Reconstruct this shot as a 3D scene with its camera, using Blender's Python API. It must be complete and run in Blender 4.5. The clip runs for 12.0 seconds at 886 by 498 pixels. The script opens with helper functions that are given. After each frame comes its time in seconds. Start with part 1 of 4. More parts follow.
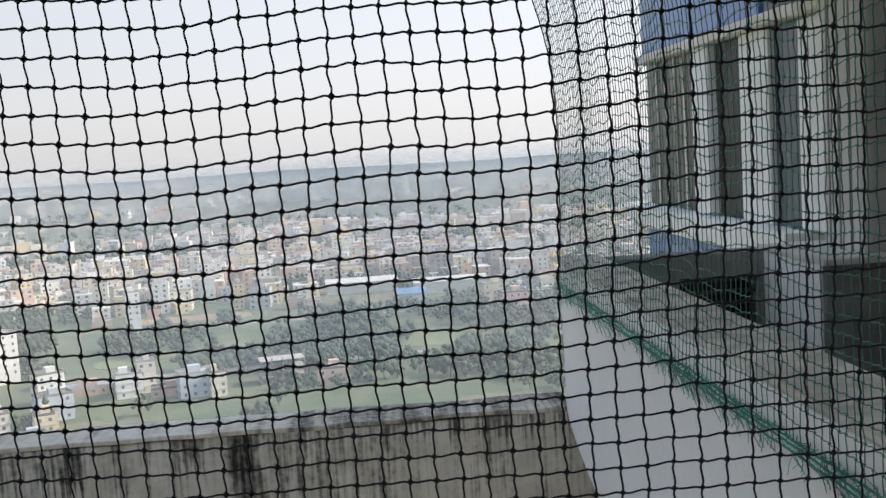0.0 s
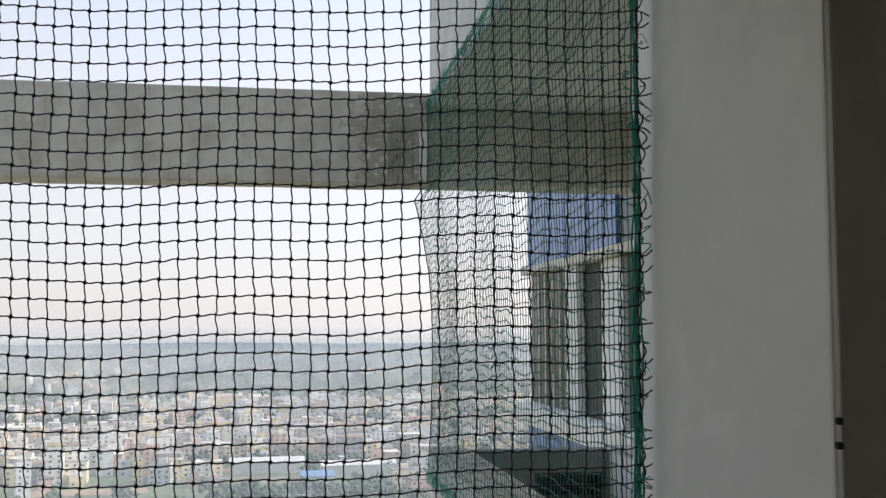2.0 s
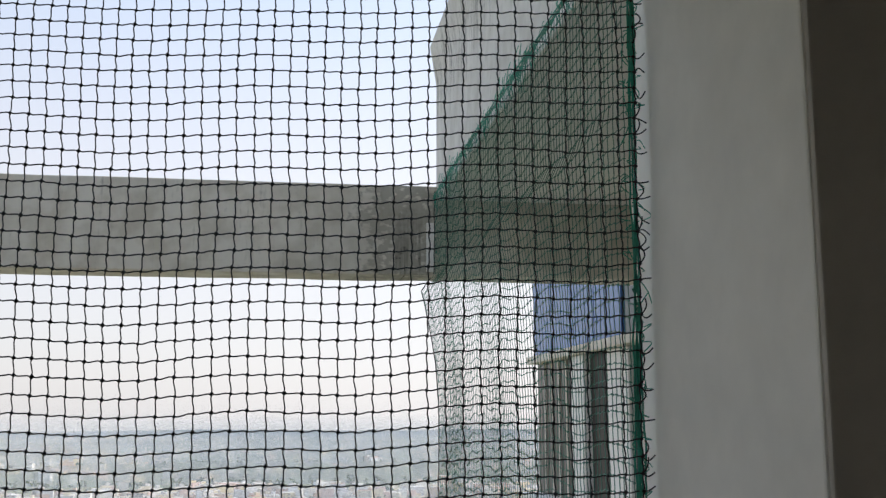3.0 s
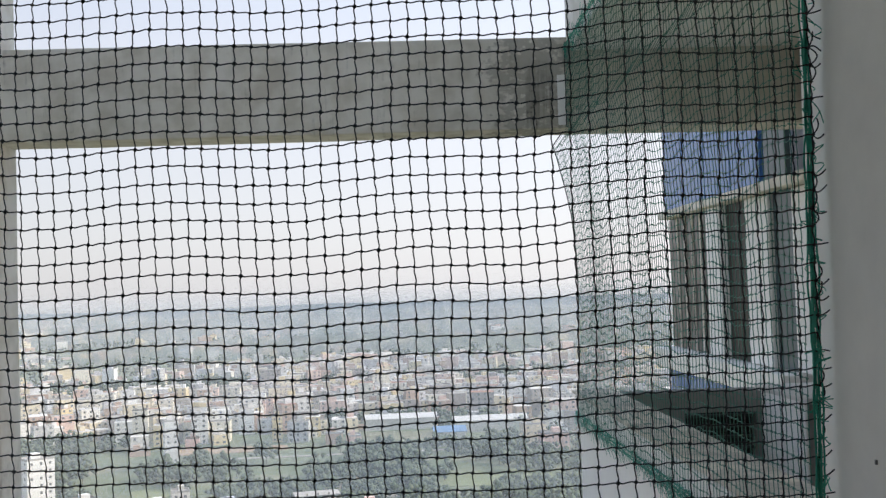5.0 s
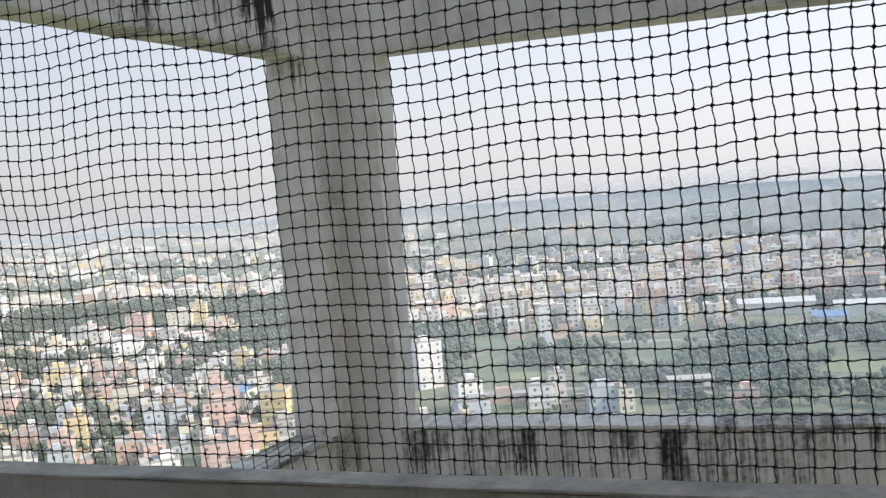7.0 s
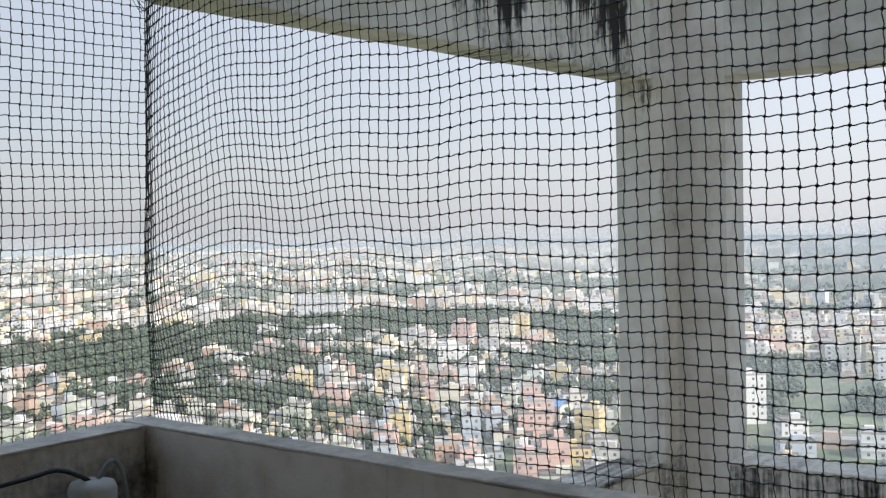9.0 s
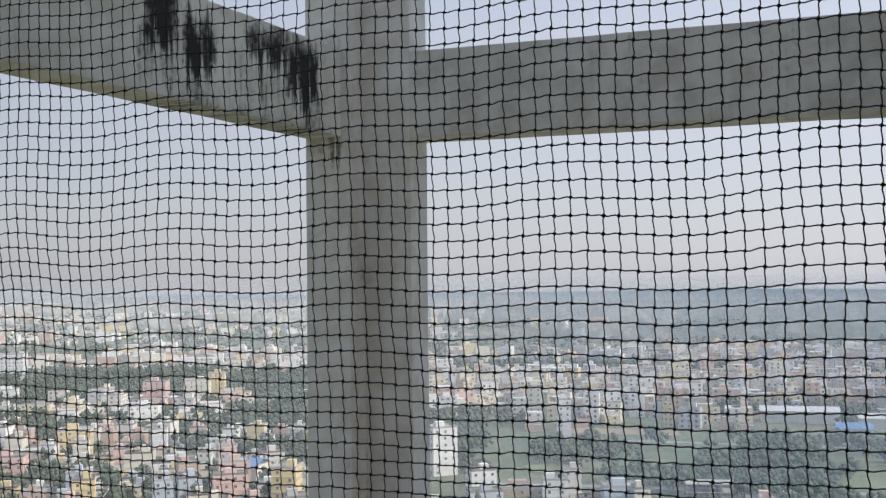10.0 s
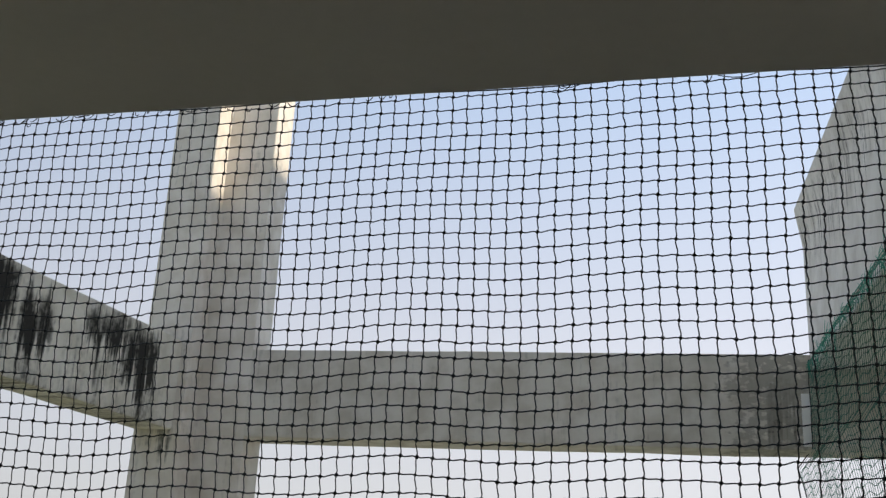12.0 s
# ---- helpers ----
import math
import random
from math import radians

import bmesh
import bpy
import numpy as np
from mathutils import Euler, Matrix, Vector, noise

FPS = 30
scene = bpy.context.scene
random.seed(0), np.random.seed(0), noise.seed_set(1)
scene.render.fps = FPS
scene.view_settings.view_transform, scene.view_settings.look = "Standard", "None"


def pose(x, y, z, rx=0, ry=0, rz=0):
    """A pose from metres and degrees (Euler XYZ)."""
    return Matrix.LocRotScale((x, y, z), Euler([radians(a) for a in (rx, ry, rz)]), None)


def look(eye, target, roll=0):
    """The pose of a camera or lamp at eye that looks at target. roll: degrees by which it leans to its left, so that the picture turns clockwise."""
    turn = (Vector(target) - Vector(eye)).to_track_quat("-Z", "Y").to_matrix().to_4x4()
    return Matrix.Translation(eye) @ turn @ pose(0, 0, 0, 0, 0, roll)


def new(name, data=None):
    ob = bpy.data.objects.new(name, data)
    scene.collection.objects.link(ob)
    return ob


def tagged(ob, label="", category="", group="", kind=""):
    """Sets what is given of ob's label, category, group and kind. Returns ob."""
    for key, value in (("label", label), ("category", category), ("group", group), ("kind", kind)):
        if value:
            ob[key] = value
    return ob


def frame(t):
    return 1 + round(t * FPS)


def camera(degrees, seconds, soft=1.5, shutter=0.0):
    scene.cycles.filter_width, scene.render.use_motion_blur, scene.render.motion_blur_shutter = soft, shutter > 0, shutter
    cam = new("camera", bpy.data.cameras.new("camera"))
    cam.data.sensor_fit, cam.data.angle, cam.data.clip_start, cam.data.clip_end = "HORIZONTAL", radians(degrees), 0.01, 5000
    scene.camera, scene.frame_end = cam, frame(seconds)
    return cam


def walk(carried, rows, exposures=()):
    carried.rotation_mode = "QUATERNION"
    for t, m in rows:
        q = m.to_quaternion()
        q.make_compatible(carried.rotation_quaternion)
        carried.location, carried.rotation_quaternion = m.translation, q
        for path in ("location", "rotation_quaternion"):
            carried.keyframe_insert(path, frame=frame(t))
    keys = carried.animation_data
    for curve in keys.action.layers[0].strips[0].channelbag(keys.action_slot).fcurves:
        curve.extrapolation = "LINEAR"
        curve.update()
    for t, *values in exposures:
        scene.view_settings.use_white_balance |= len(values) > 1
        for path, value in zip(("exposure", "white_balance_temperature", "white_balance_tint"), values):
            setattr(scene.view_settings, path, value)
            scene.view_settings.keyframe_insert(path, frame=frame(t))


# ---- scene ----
cam = camera(45.5, 12.0, soft=1.35)
PATH = [
    (0, 0.068, -0.011, 1.572, -4.26, -5.37, 3.34),
    (0.5, 0.048, -0.180, 1.577, -6.20, -4.02, 3.83),
    (1, 0.059, -0.362, 1.604, -8.38, -0.02, 2.11),
    (1.5, 0.106, -0.569, 1.627, -8.99, 3.01, 0.46),
    (2, 0.144, -0.660, 1.648, -8.74, 4.43, 0.07),
    (2.5, 0.142, -0.720, 1.675, -8.63, 7.57, 0.10),
    (2.7, 0.140, -0.724, 1.672, -8.60, 9.10, 0.10),
    (3.5, 0.115, -0.730, 1.655, -7.90, 8.60, 0.20),
    (4.3, 0.088, -0.727, 1.632, -5.80, 4.95, 0.50),
    (4.5, 0.084, -0.725, 1.626, -4.13, 4.24, 0.64),
    (5, 0.052, -0.696, 1.600, -1.90, 2.16, 1.80),
    (5.5, 0.052, -0.665, 1.611, 2.12, -0.82, 2.87),
    (6, 0.066, -0.662, 1.618, 6.29, -2.26, 3.40),
    (6.5, 0.060, -0.661, 1.619, 11.66, -2.80, 3.76),
    (7, 0.037, -0.633, 1.621, 17.70, -2.96, 4.30),
    (7.5, 0.016, -0.597, 1.623, 23.77, -2.66, 4.76),
    (7.7, 0.010, -0.600, 1.624, 26.00, -2.50, 4.60),
    (8.5, -0.006, -0.660, 1.632, 33.80, -1.70, 2.40),
    (9.0, -0.010, -0.690, 1.634, 35.30, -1.10, 1.10),
    (9.3, -0.009, -0.692, 1.634, 33.31, -0.85, 0.75),
    (9.5, -0.005, -0.674, 1.622, 30.13, -0.04, 0.85),
    (10, 0.040, -0.686, 1.622, 19.09, 1.71, 0.63),
    (10.5, 0.052, -0.688, 1.618, 14.16, 9.61, 0.73),
    (11, 0.056, -0.680, 1.618, 12.61, 16.19, -0.22),
    (11.5, 0.056, -0.690, 1.622, 11.05, 17.38, -2.04),
    (12, 0.049, -0.686, 1.620, 9.85, 18.51, -2.84),
]
EXPOSURES = [(0.0, 0.50, 6480, 10.5), (2.5, 0.60, 6600, 11), (4.5, 0.52, 6450, 10.5), (6.2, 0.60, 6450, 10.5), (7.7, 0.54, 6280, 9.5), (9.2, 0.54, 6200, 9.5), (9.5, 0.20, 6150, 10),
             (10.5, 0.14, 6300, 11), (12.0, 0.32, 6600, 11)]
walk(cam, [(t, pose(x, y, z, 90 + p, r, w)) for t, x, y, z, w, p, r in PATH], EXPOSURES)

# ---- light: hazy sky and one sun ----
SUN_EL, SUN_AZ = radians(40), radians(1)          # azimuth from +x towards +y
SUN_DIR = Vector((math.cos(SUN_EL) * math.cos(SUN_AZ), math.cos(SUN_EL) * math.sin(SUN_AZ), math.sin(SUN_EL)))
world = bpy.data.worlds.new("world")
scene.world = world
world.use_nodes = True
wn = world.node_tree
sky = wn.nodes.new("ShaderNodeTexSky")
sky.sky_type, sky.sun_disc = "NISHITA", False
sky.sun_elevation, sky.sun_rotation = SUN_EL, math.atan2(SUN_DIR.x, SUN_DIR.y)
sky.air_density, sky.dust_density, sky.ozone_density = 1.0, 2.0, 1.0
# white haze thickens smoothly towards the horizon
wc, ws = wn.nodes.new("ShaderNodeTexCoord"), wn.nodes.new("ShaderNodeSeparateXYZ")
wn.links.new(wc.outputs["Generated"], ws.inputs[0])
veil = wn.nodes.new("ShaderNodeValToRGB")
veil.color_ramp.elements.new(0.25)
veil.color_ramp.elements.new(0.50)
for e, (p, c) in zip(veil.color_ramp.elements, ((0.0, (0.945, 0.935, 0.95)), (0.22, (0.88, 0.90, 0.975)), (0.50, (0.56, 0.73, 1.0)), (1.0, (0.55, 0.64, 0.84)))):
    e.position, e.color = p, (*c, 1)
wn.links.new(ws.outputs["Z"], veil.inputs[0])
bright = wn.nodes.new("ShaderNodeVectorMath")
bright.operation = "SCALE"
# the veil glows more towards the sun
toward = wn.nodes.new("ShaderNodeVectorMath")
toward.operation = "DOT_PRODUCT"
toward.inputs[1].default_value = SUN_DIR
glow = wn.nodes.new("ShaderNodeMapRange")
glow.inputs["From Min"].default_value, glow.inputs["From Max"].default_value = -0.6, 1.0
glow.inputs["To Min"].default_value, glow.inputs["To Max"].default_value = 3.9, 9.0
wn.links.new(wc.outputs["Generated"], toward.inputs[0])
wn.links.new(toward.outputs["Value"], glow.inputs["Value"])
wn.links.new(glow.outputs[0], bright.inputs["Scale"])
wn.links.new(veil.outputs[0], bright.inputs[0])
wm = wn.nodes.new("ShaderNodeMix")
wm.data_type = "RGBA"
wm.inputs[0].default_value = 0.8
wn.links.new(sky.outputs[0], wm.inputs[6])
wn.links.new(bright.outputs[0], wm.inputs[7])
wn.links.new(wm.outputs[2], wn.nodes["Background"].inputs[0])
wn.nodes["Background"].inputs[1].default_value = 0.12
sun = new("sun", bpy.data.lights.new("sun", "SUN"))
sun.data.energy, sun.data.angle, sun.data.color = 3.4, radians(0.8), (1.0, 0.88, 0.71)
sun.matrix_world = look(SUN_DIR * 50, (0, 0, 0))

# ---- plan ----
XL, XM, XR, XB = -2.346, -2.105, -1.845, -2.15     # corner column and the beam behind it
Y1, Y2, WT = 4.110, 4.278, 0.248
YO = Y2 + WT
ZB, ZT, ZP = 2.344, 2.784, 0.478
RX = 0.843                                         # outer face of the neighbouring wing
NPZ = 1.065                                        # its parapet
TH = -0.060                                        # the balcony front leans this much off the x axis
WX, PIER_Y = 0.826, 0.567
LX = -2.53
GROUND = -88.0
CELL = 0.0335


def front(x):
    """The y of the net's line along the balcony front."""
    return 1.25 + TH * x


# ---- materials ----
def graph(name):
    m = bpy.data.materials.new(name)
    m.use_nodes = True
    return m, m.node_tree, m.node_tree.nodes["Principled BSDF"]


def node(nt, kind, **inputs):
    n = nt.nodes.new(kind)
    for k, v in inputs.items():
        n.inputs[k.replace("_", " ")].default_value = v
    return n


def noise_at(nt, scale, detail=4.0, stretch=(1, 1, 1), shift=(0, 0, 0)):
    geo = nt.nodes.new("ShaderNodeNewGeometry")
    mp = nt.nodes.new("ShaderNodeMapping")
    mp.inputs["Scale"].default_value = stretch
    mp.inputs["Location"].default_value = shift
    nt.links.new(geo.outputs["Position"], mp.inputs["Vector"])
    n = nt.nodes.new("ShaderNodeTexNoise")
    n.inputs["Scale"].default_value, n.inputs["Detail"].default_value = scale, detail
    nt.links.new(mp.outputs[0], n.inputs["Vector"])
    return n.outputs["Fac"]


def ramp(nt, fac, stops, constant=False):
    r = nt.nodes.new("ShaderNodeValToRGB")
    if constant:
        r.color_ramp.interpolation = "CONSTANT"
    while len(r.color_ramp.elements) < len(stops):
        r.color_ramp.elements.new(0.5)
    for e, (p, c) in zip(r.color_ramp.elements, stops):
        e.position = p
        e.color = (c, c, c, 1) if isinstance(c, (int, float)) else (*c, 1)
    nt.links.new(fac, r.inputs[0])
    return r.outputs[0]


def mix(nt, fac, a, b):
    m = nt.nodes.new("ShaderNodeMix")
    m.data_type = "RGBA"
    for sock, val in ((m.inputs[0], fac), (m.inputs[6], a), (m.inputs[7], b)):
        if isinstance(val, (int, float)):
            sock.default_value = val
        elif isinstance(val, tuple):
            sock.default_value = (*val, 1)
        else:
            nt.links.new(val, sock)
    return m.outputs[2]


def calc(nt, op, a, b=0.0, clamp=False):
    m = nt.nodes.new("ShaderNodeMath")
    m.operation, m.use_clamp = op, clamp
    for sock, val in zip(m.inputs, (a, b)):
        if isinstance(val, (int, float)):
            sock.default_value = val
        else:
            nt.links.new(val, sock)
    return m.outputs[0]


def bump(nt, bsdf, height, strength=0.3, distance=0.01):
    b = node(nt, "ShaderNodeBump", Strength=strength, Distance=distance)
    nt.links.new(height, b.inputs["Height"])
    nt.links.new(b.outputs[0], bsdf.inputs["Normal"])


def surface(name, colour, rough=0.7, vary=0.12, big=1.5, fine=40.0, relief=0.15, metal=0.0):
    """A plain real surface: two scales of tone and a fine relief."""
    m, nt, p = graph(name)
    dark = tuple(c * (1 - vary) for c in colour)
    light = tuple(min(1.0, c * (1 + vary * 0.6)) for c in colour)
    a = ramp(nt, noise_at(nt, big), [(0.3, dark), (0.7, light)])
    grain = ramp(nt, noise_at(nt, fine, 3), [(0.25, 1 - vary), (0.7, 1.0)])
    g = nt.nodes.new("ShaderNodeMix")
    g.data_type, g.blend_type = "RGBA", "MULTIPLY"
    g.inputs[0].default_value = 0.7
    nt.links.new(a, g.inputs[6]), nt.links.new(grain, g.inputs[7])
    nt.links.new(g.outputs[2], p.inputs["Base Color"])
    p.inputs["Roughness"].default_value, p.inputs["Metallic"].default_value = rough, metal
    bump(nt, p, noise_at(nt, fine * 1.5, 5), relief, 0.004)
    return m


def axis_value(nt, axis):
    geo = nt.nodes.new("ShaderNodeNewGeometry")
    sep = nt.nodes.new("ShaderNodeSeparateXYZ")
    nt.links.new(geo.outputs["Position"], sep.inputs[0])
    return sep.outputs[axis]


def band(nt, value, lo, hi, soft):
    """1 between lo and hi, fading over soft on either side."""
    up = calc(nt, "DIVIDE", calc(nt, "SUBTRACT", value, lo - soft), soft, True)
    down = calc(nt, "DIVIDE", calc(nt, "SUBTRACT", hi + soft, value), soft, True)
    return calc(nt, "MULTIPLY", up, down)


def weathered(name, colour, along, blobs, streak=14.0, drips=0.0, top=0.0, rough_patch=None):
    """Painted concrete with dark mould. blobs: (along_lo, along_hi, z_lo, z_hi, weight); drips run down from top."""
    m, nt, p = graph(name)
    base = ramp(nt, noise_at(nt, 1.8), [(0.3, tuple(c * 0.86 for c in colour)), (0.7, colour)])
    blot = ramp(nt, noise_at(nt, 9.0, 6), [(0.35, tuple(c * 0.80 for c in colour)), (0.6, (1, 1, 1))])
    g = nt.nodes.new("ShaderNodeMix")
    g.data_type, g.blend_type = "RGBA", "MULTIPLY"
    g.inputs[0].default_value = 0.5
    nt.links.new(base, g.inputs[6]), nt.links.new(blot, g.inputs[7])
    out = g.outputs[2]
    run = (streak, 1.0, 1.7) if along == "X" else (1.0, streak, 1.7)
    streaks = noise_at(nt, 1.0, 6, run)
    comb = noise_at(nt, 1.0, 5, tuple(c * 4.0 if c == streak else c * 1.6 for c in run), (3, 3, 0))
    # ragged outlines: the edges wander sideways and each thin run ends at its own height
    u = calc(nt, "ADD", axis_value(nt, along), calc(nt, "MULTIPLY", calc(nt, "SUBTRACT", noise_at(nt, 7.0, 4), 0.5), 0.16))
    z = calc(nt, "ADD", axis_value(nt, "Z"), calc(nt, "MULTIPLY", calc(nt, "SUBTRACT", comb, 0.5), 0.42))
    total = None
    for lo, hi, zlo, zhi, weight in blobs:
        area = calc(nt, "MULTIPLY", band(nt, u, lo, hi, 0.07), band(nt, z, zlo, zhi, 0.14))
        s = calc(nt, "MULTIPLY", area, weight)
        total = s if total is None else calc(nt, "MAXIMUM", total, s)
    if drips:
        fall = calc(nt, "DIVIDE", calc(nt, "SUBTRACT", z, top - 0.8), 0.8, True)
        d = calc(nt, "MULTIPLY", fall, drips)
        total = d if total is None else calc(nt, "MAXIMUM", total, d)
    if total is not None:
        v = calc(nt, "ADD", total, calc(nt, "MULTIPLY", calc(nt, "SUBTRACT", streaks, 0.5), 1.1))
        v = calc(nt, "ADD", v, calc(nt, "MULTIPLY", calc(nt, "SUBTRACT", comb, 0.5), 1.3))
        v = calc(nt, "ADD", v, calc(nt, "MULTIPLY", calc(nt, "SUBTRACT", noise_at(nt, 38.0, 4), 0.5), 0.7))
        grey = ramp(nt, v, [(0.22, 0.0), (0.75, 1.0)])
        mask = ramp(nt, v, [(0.46, 0.0), (1.02, 1.0)])
        out = mix(nt, calc(nt, "MULTIPLY", grey, 0.55), out, (0.16, 0.15, 0.13))
        out = mix(nt, calc(nt, "MULTIPLY", mask, 0.93), out, (0.012, 0.011, 0.009))
    height = noise_at(nt, 55.0, 5)
    if rough_patch:
        lo, hi, tone = rough_patch
        area = calc(nt, "ADD", band(nt, u, lo, hi, 0.35), calc(nt, "SUBTRACT", noise_at(nt, 6.0), 0.55))
        flake = ramp(nt, calc(nt, "MULTIPLY", noise_at(nt, 26.0, 3, (1, 1, 1.6)), calc(nt, "ADD", area, 0.0, True)), [(0.34, 0.0), (0.44, 1.0)])
        out = mix(nt, calc(nt, "MULTIPLY", flake, 0.72), out, tone)
        height = calc(nt, "ADD", calc(nt, "MULTIPLY", flake, -2.0), height)
    nt.links.new(out, p.inputs["Base Color"])
    p.inputs["Roughness"].default_value, p.inputs["Specular IOR Level"].default_value = 0.95, 0.2
    bump(nt, p, height, 0.35, 0.006)
    return m


GREY = (0.86, 0.81, 0.725)
M_FRAME = weathered("painted concrete", GREY, "X", [])
M_COLUMN = weathered("column paint", GREY, "X", [(-2.26, -2.245, 2.60, 2.74, 0.8), (-2.19, -2.175, 2.66, 2.74, 0.7), (-2.33, -2.10, 0.24, 0.44, 0.45), (-2.26, -2.12, 2.30, 2.34, 0.5)])
M_BEAM_R = weathered("beam paint", (0.78, 0.735, 0.65), "X", [(0.66, 0.75, 2.46, 2.62, 0.62)], rough_patch=(0.58, 0.74, (0.36, 0.335, 0.285)))
M_BEAM_L = weathered("mouldy beam paint", (0.80, 0.77, 0.67), "Y",
                     [(2.71, 2.86, 2.58, 2.72, 1.0), (2.72, 2.88, 2.44, 2.60, 0.5), (2.95, 3.08, 2.50, 2.64, 1.05), (2.97, 3.06, 2.34, 2.50, 0.6), (3.36, 3.62, 2.66, 2.70, 0.9),
                      (3.66, 3.88, 2.54, 2.68, 1.05), (3.10, 3.60, 2.46, 2.62, 0.3), (3.80, 3.92, 2.36, 2.50, 0.5), (2.9, 4.05, 2.30, 2.32, 0.6)], streak=9.0)
M_PARAPET_V = weathered("stained parapet plaster", (0.80, 0.77, 0.69), "X",
                        [(-1.79, -1.72, 0.32, 0.5, 0.68), (-1.68, -1.63, 0.36, 0.5, 0.62), (-1.48, -1.42, 0.36, 0.5, 0.62), (-1.31, -1.27, 0.34, 0.5, 0.66), (-1.22, -1.17, 0.30, 0.5, 0.66),
                         (-0.95, -0.90, 0.40, 0.5, 0.6), (-0.76, -0.70, 0.34, 0.5, 0.68), (-0.54, -0.44, -0.2, 0.5, 0.86), (-0.40, 0.10, 0.15, 0.5, 0.48), (0.10, 0.85, 0.44, 0.5, 0.6)], drips=0.42, top=ZP, streak=16.0)
# Grey streaks gather around the flare near the top.
M_FASCIA = weathered("streaked white paint", (0.88, 0.86, 0.81), "Y", [(1.3, 4.3, 3.2, 3.4, 0.34)], streak=16.0)
M_LEDGE = weathered("weathered coping", (0.84, 0.78, 0.67), "X", [(-0.3, 0.9, 0.4, 0.5, 0.62), (-1.9, -0.3, 0.4, 0.5, 0.30), (-2.6, -2.0, 0.4, 0.5, 0.62)], streak=7.0)
M_WHITE = surface("white exterior paint", (0.92, 0.905, 0.86), 0.75, 0.05, 1.2, 30)
M_WALL = surface("grey wall paint", (0.90, 0.865, 0.79), 0.7, 0.08, 3.2, 14)
# The wing's white, greyed here for the shade behind its net.
M_WING = surface("wing paint greyed for shade", (0.66, 0.64, 0.59), 0.8, 0.14, 2.5, 22)
# The shade of the unlit interior is put into this brown.
M_INNER = surface("inner paint darkened for shade", (0.52, 0.475, 0.41), 0.8, 0.1, 2.0, 25)
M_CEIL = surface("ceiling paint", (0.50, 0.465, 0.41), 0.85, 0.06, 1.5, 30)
M_PARAPET = weathered("balcony parapet paint", (0.82, 0.735, 0.62), "X", [(-2.56, -2.50, 0.5, 1.0, 0.45)])
M_TOP = surface("cement coping", (0.82, 0.755, 0.64), 0.9, 0.34, 7.0, 45, 0.6)
# Out of view; lightened so that the floors bounce light upward.
M_FLOOR = surface("floor tile", (0.78, 0.74, 0.67), 0.4, 0.1, 2.0, 18)
M_NET = surface("black net twine", (0.012, 0.013, 0.013), 0.55, 0.2, 8.0, 300, 0.1)
M_NET_G = surface("dark green net twine", (0.09, 0.25, 0.19), 0.55, 0.2, 8.0, 300, 0.1)
# Dark grey: painted shade on two wing walls, plus grooves and a scratch.
M_SHADE_MARK = surface("dark grey for shade and marks", (0.30, 0.29, 0.27), 0.85, 0.2, 4.0, 40, 0.3)
M_ROPE = surface("green border rope", (0.03, 0.36, 0.24), 0.5, 0.25, 9.0, 250, 0.3)
M_FRAY = surface("frayed pale green twine", (0.10, 0.46, 0.36), 0.55, 0.25, 9.0, 250, 0.3)
M_BLUE = surface("blue glazing", (0.09, 0.21, 0.50), 0.25, 0.12, 1.2, 10, 0.0)
M_BROWN = surface("brown tinted glass", (0.06, 0.05, 0.035), 0.3, 0.2, 1.5, 10, 0.0)
M_DARKPANE = surface("dark brown glass", (0.022, 0.021, 0.012), 0.5, 0.2, 1.5, 10, 0.0)
M_TEAL = surface("teal tinted glass", (0.03, 0.07, 0.08), 0.3, 0.2, 1.5, 10, 0.0)
# Near-black stands for unlit depth in gaps; the wall chips share it.
M_DARK = surface("near-black for unlit gaps and chips", (0.03, 0.032, 0.03), 0.8, 0.2)
M_GRILLE = surface("dark grille paint", (0.05, 0.06, 0.055), 0.6, 0.2)
M_PLASTIC = surface("white plastic", (0.62, 0.61, 0.57), 0.45, 0.08, 9, 60, 0.05)
M_RUBBER = surface("black rubber hose", (0.012, 0.012, 0.012), 0.5, 0.2)
M_HOSE = surface("grey plastic hose", (0.30, 0.31, 0.30), 0.5, 0.15)
M_STEEL = surface("galvanised hook", (0.45, 0.45, 0.44), 0.4, 0.2, 9, 80, 0.1, 0.9)


# ---- mesh helpers ----
def put_mesh(name, me, mat, parent=None, label=""):
    ob = new(name, me)
    if mat:
        me.materials.append(mat)
    if parent is not None:
        ob.parent = parent
        ob.matrix_parent_inverse = parent.matrix_world.inverted()
    return tagged(ob, label)


def part(name, bm, mat, parent=None, label=""):
    me = bpy.data.meshes.new(name)
    bmesh.ops.recalc_face_normals(bm, faces=bm.faces)
    bm.to_mesh(me)
    bm.free()
    return put_mesh(name, me, mat, parent, label)


def base(name, x, y, z, rz=0.0, **tags):
    ob = new(name)
    ob.empty_display_size = 0.1
    ob.matrix_world = pose(x, y, z, 0, 0, rz)
    return tagged(ob, **tags)


def box(bm, x0, x1, y0, y1, z0, z1, bevel=0.0):
    r = bmesh.ops.create_cube(bm, size=1.0)
    vs = r["verts"]
    bmesh.ops.scale(bm, vec=(x1 - x0, y1 - y0, z1 - z0), verts=vs)
    bmesh.ops.translate(bm, vec=((x0 + x1) / 2, (y0 + y1) / 2, (z0 + z1) / 2), verts=vs)
    if bevel:
        es = list({e for v in vs for e in v.link_edges})
        bmesh.ops.bevel(bm, geom=es, offset=bevel, segments=2, profile=0.6, affect="EDGES")
    return bm


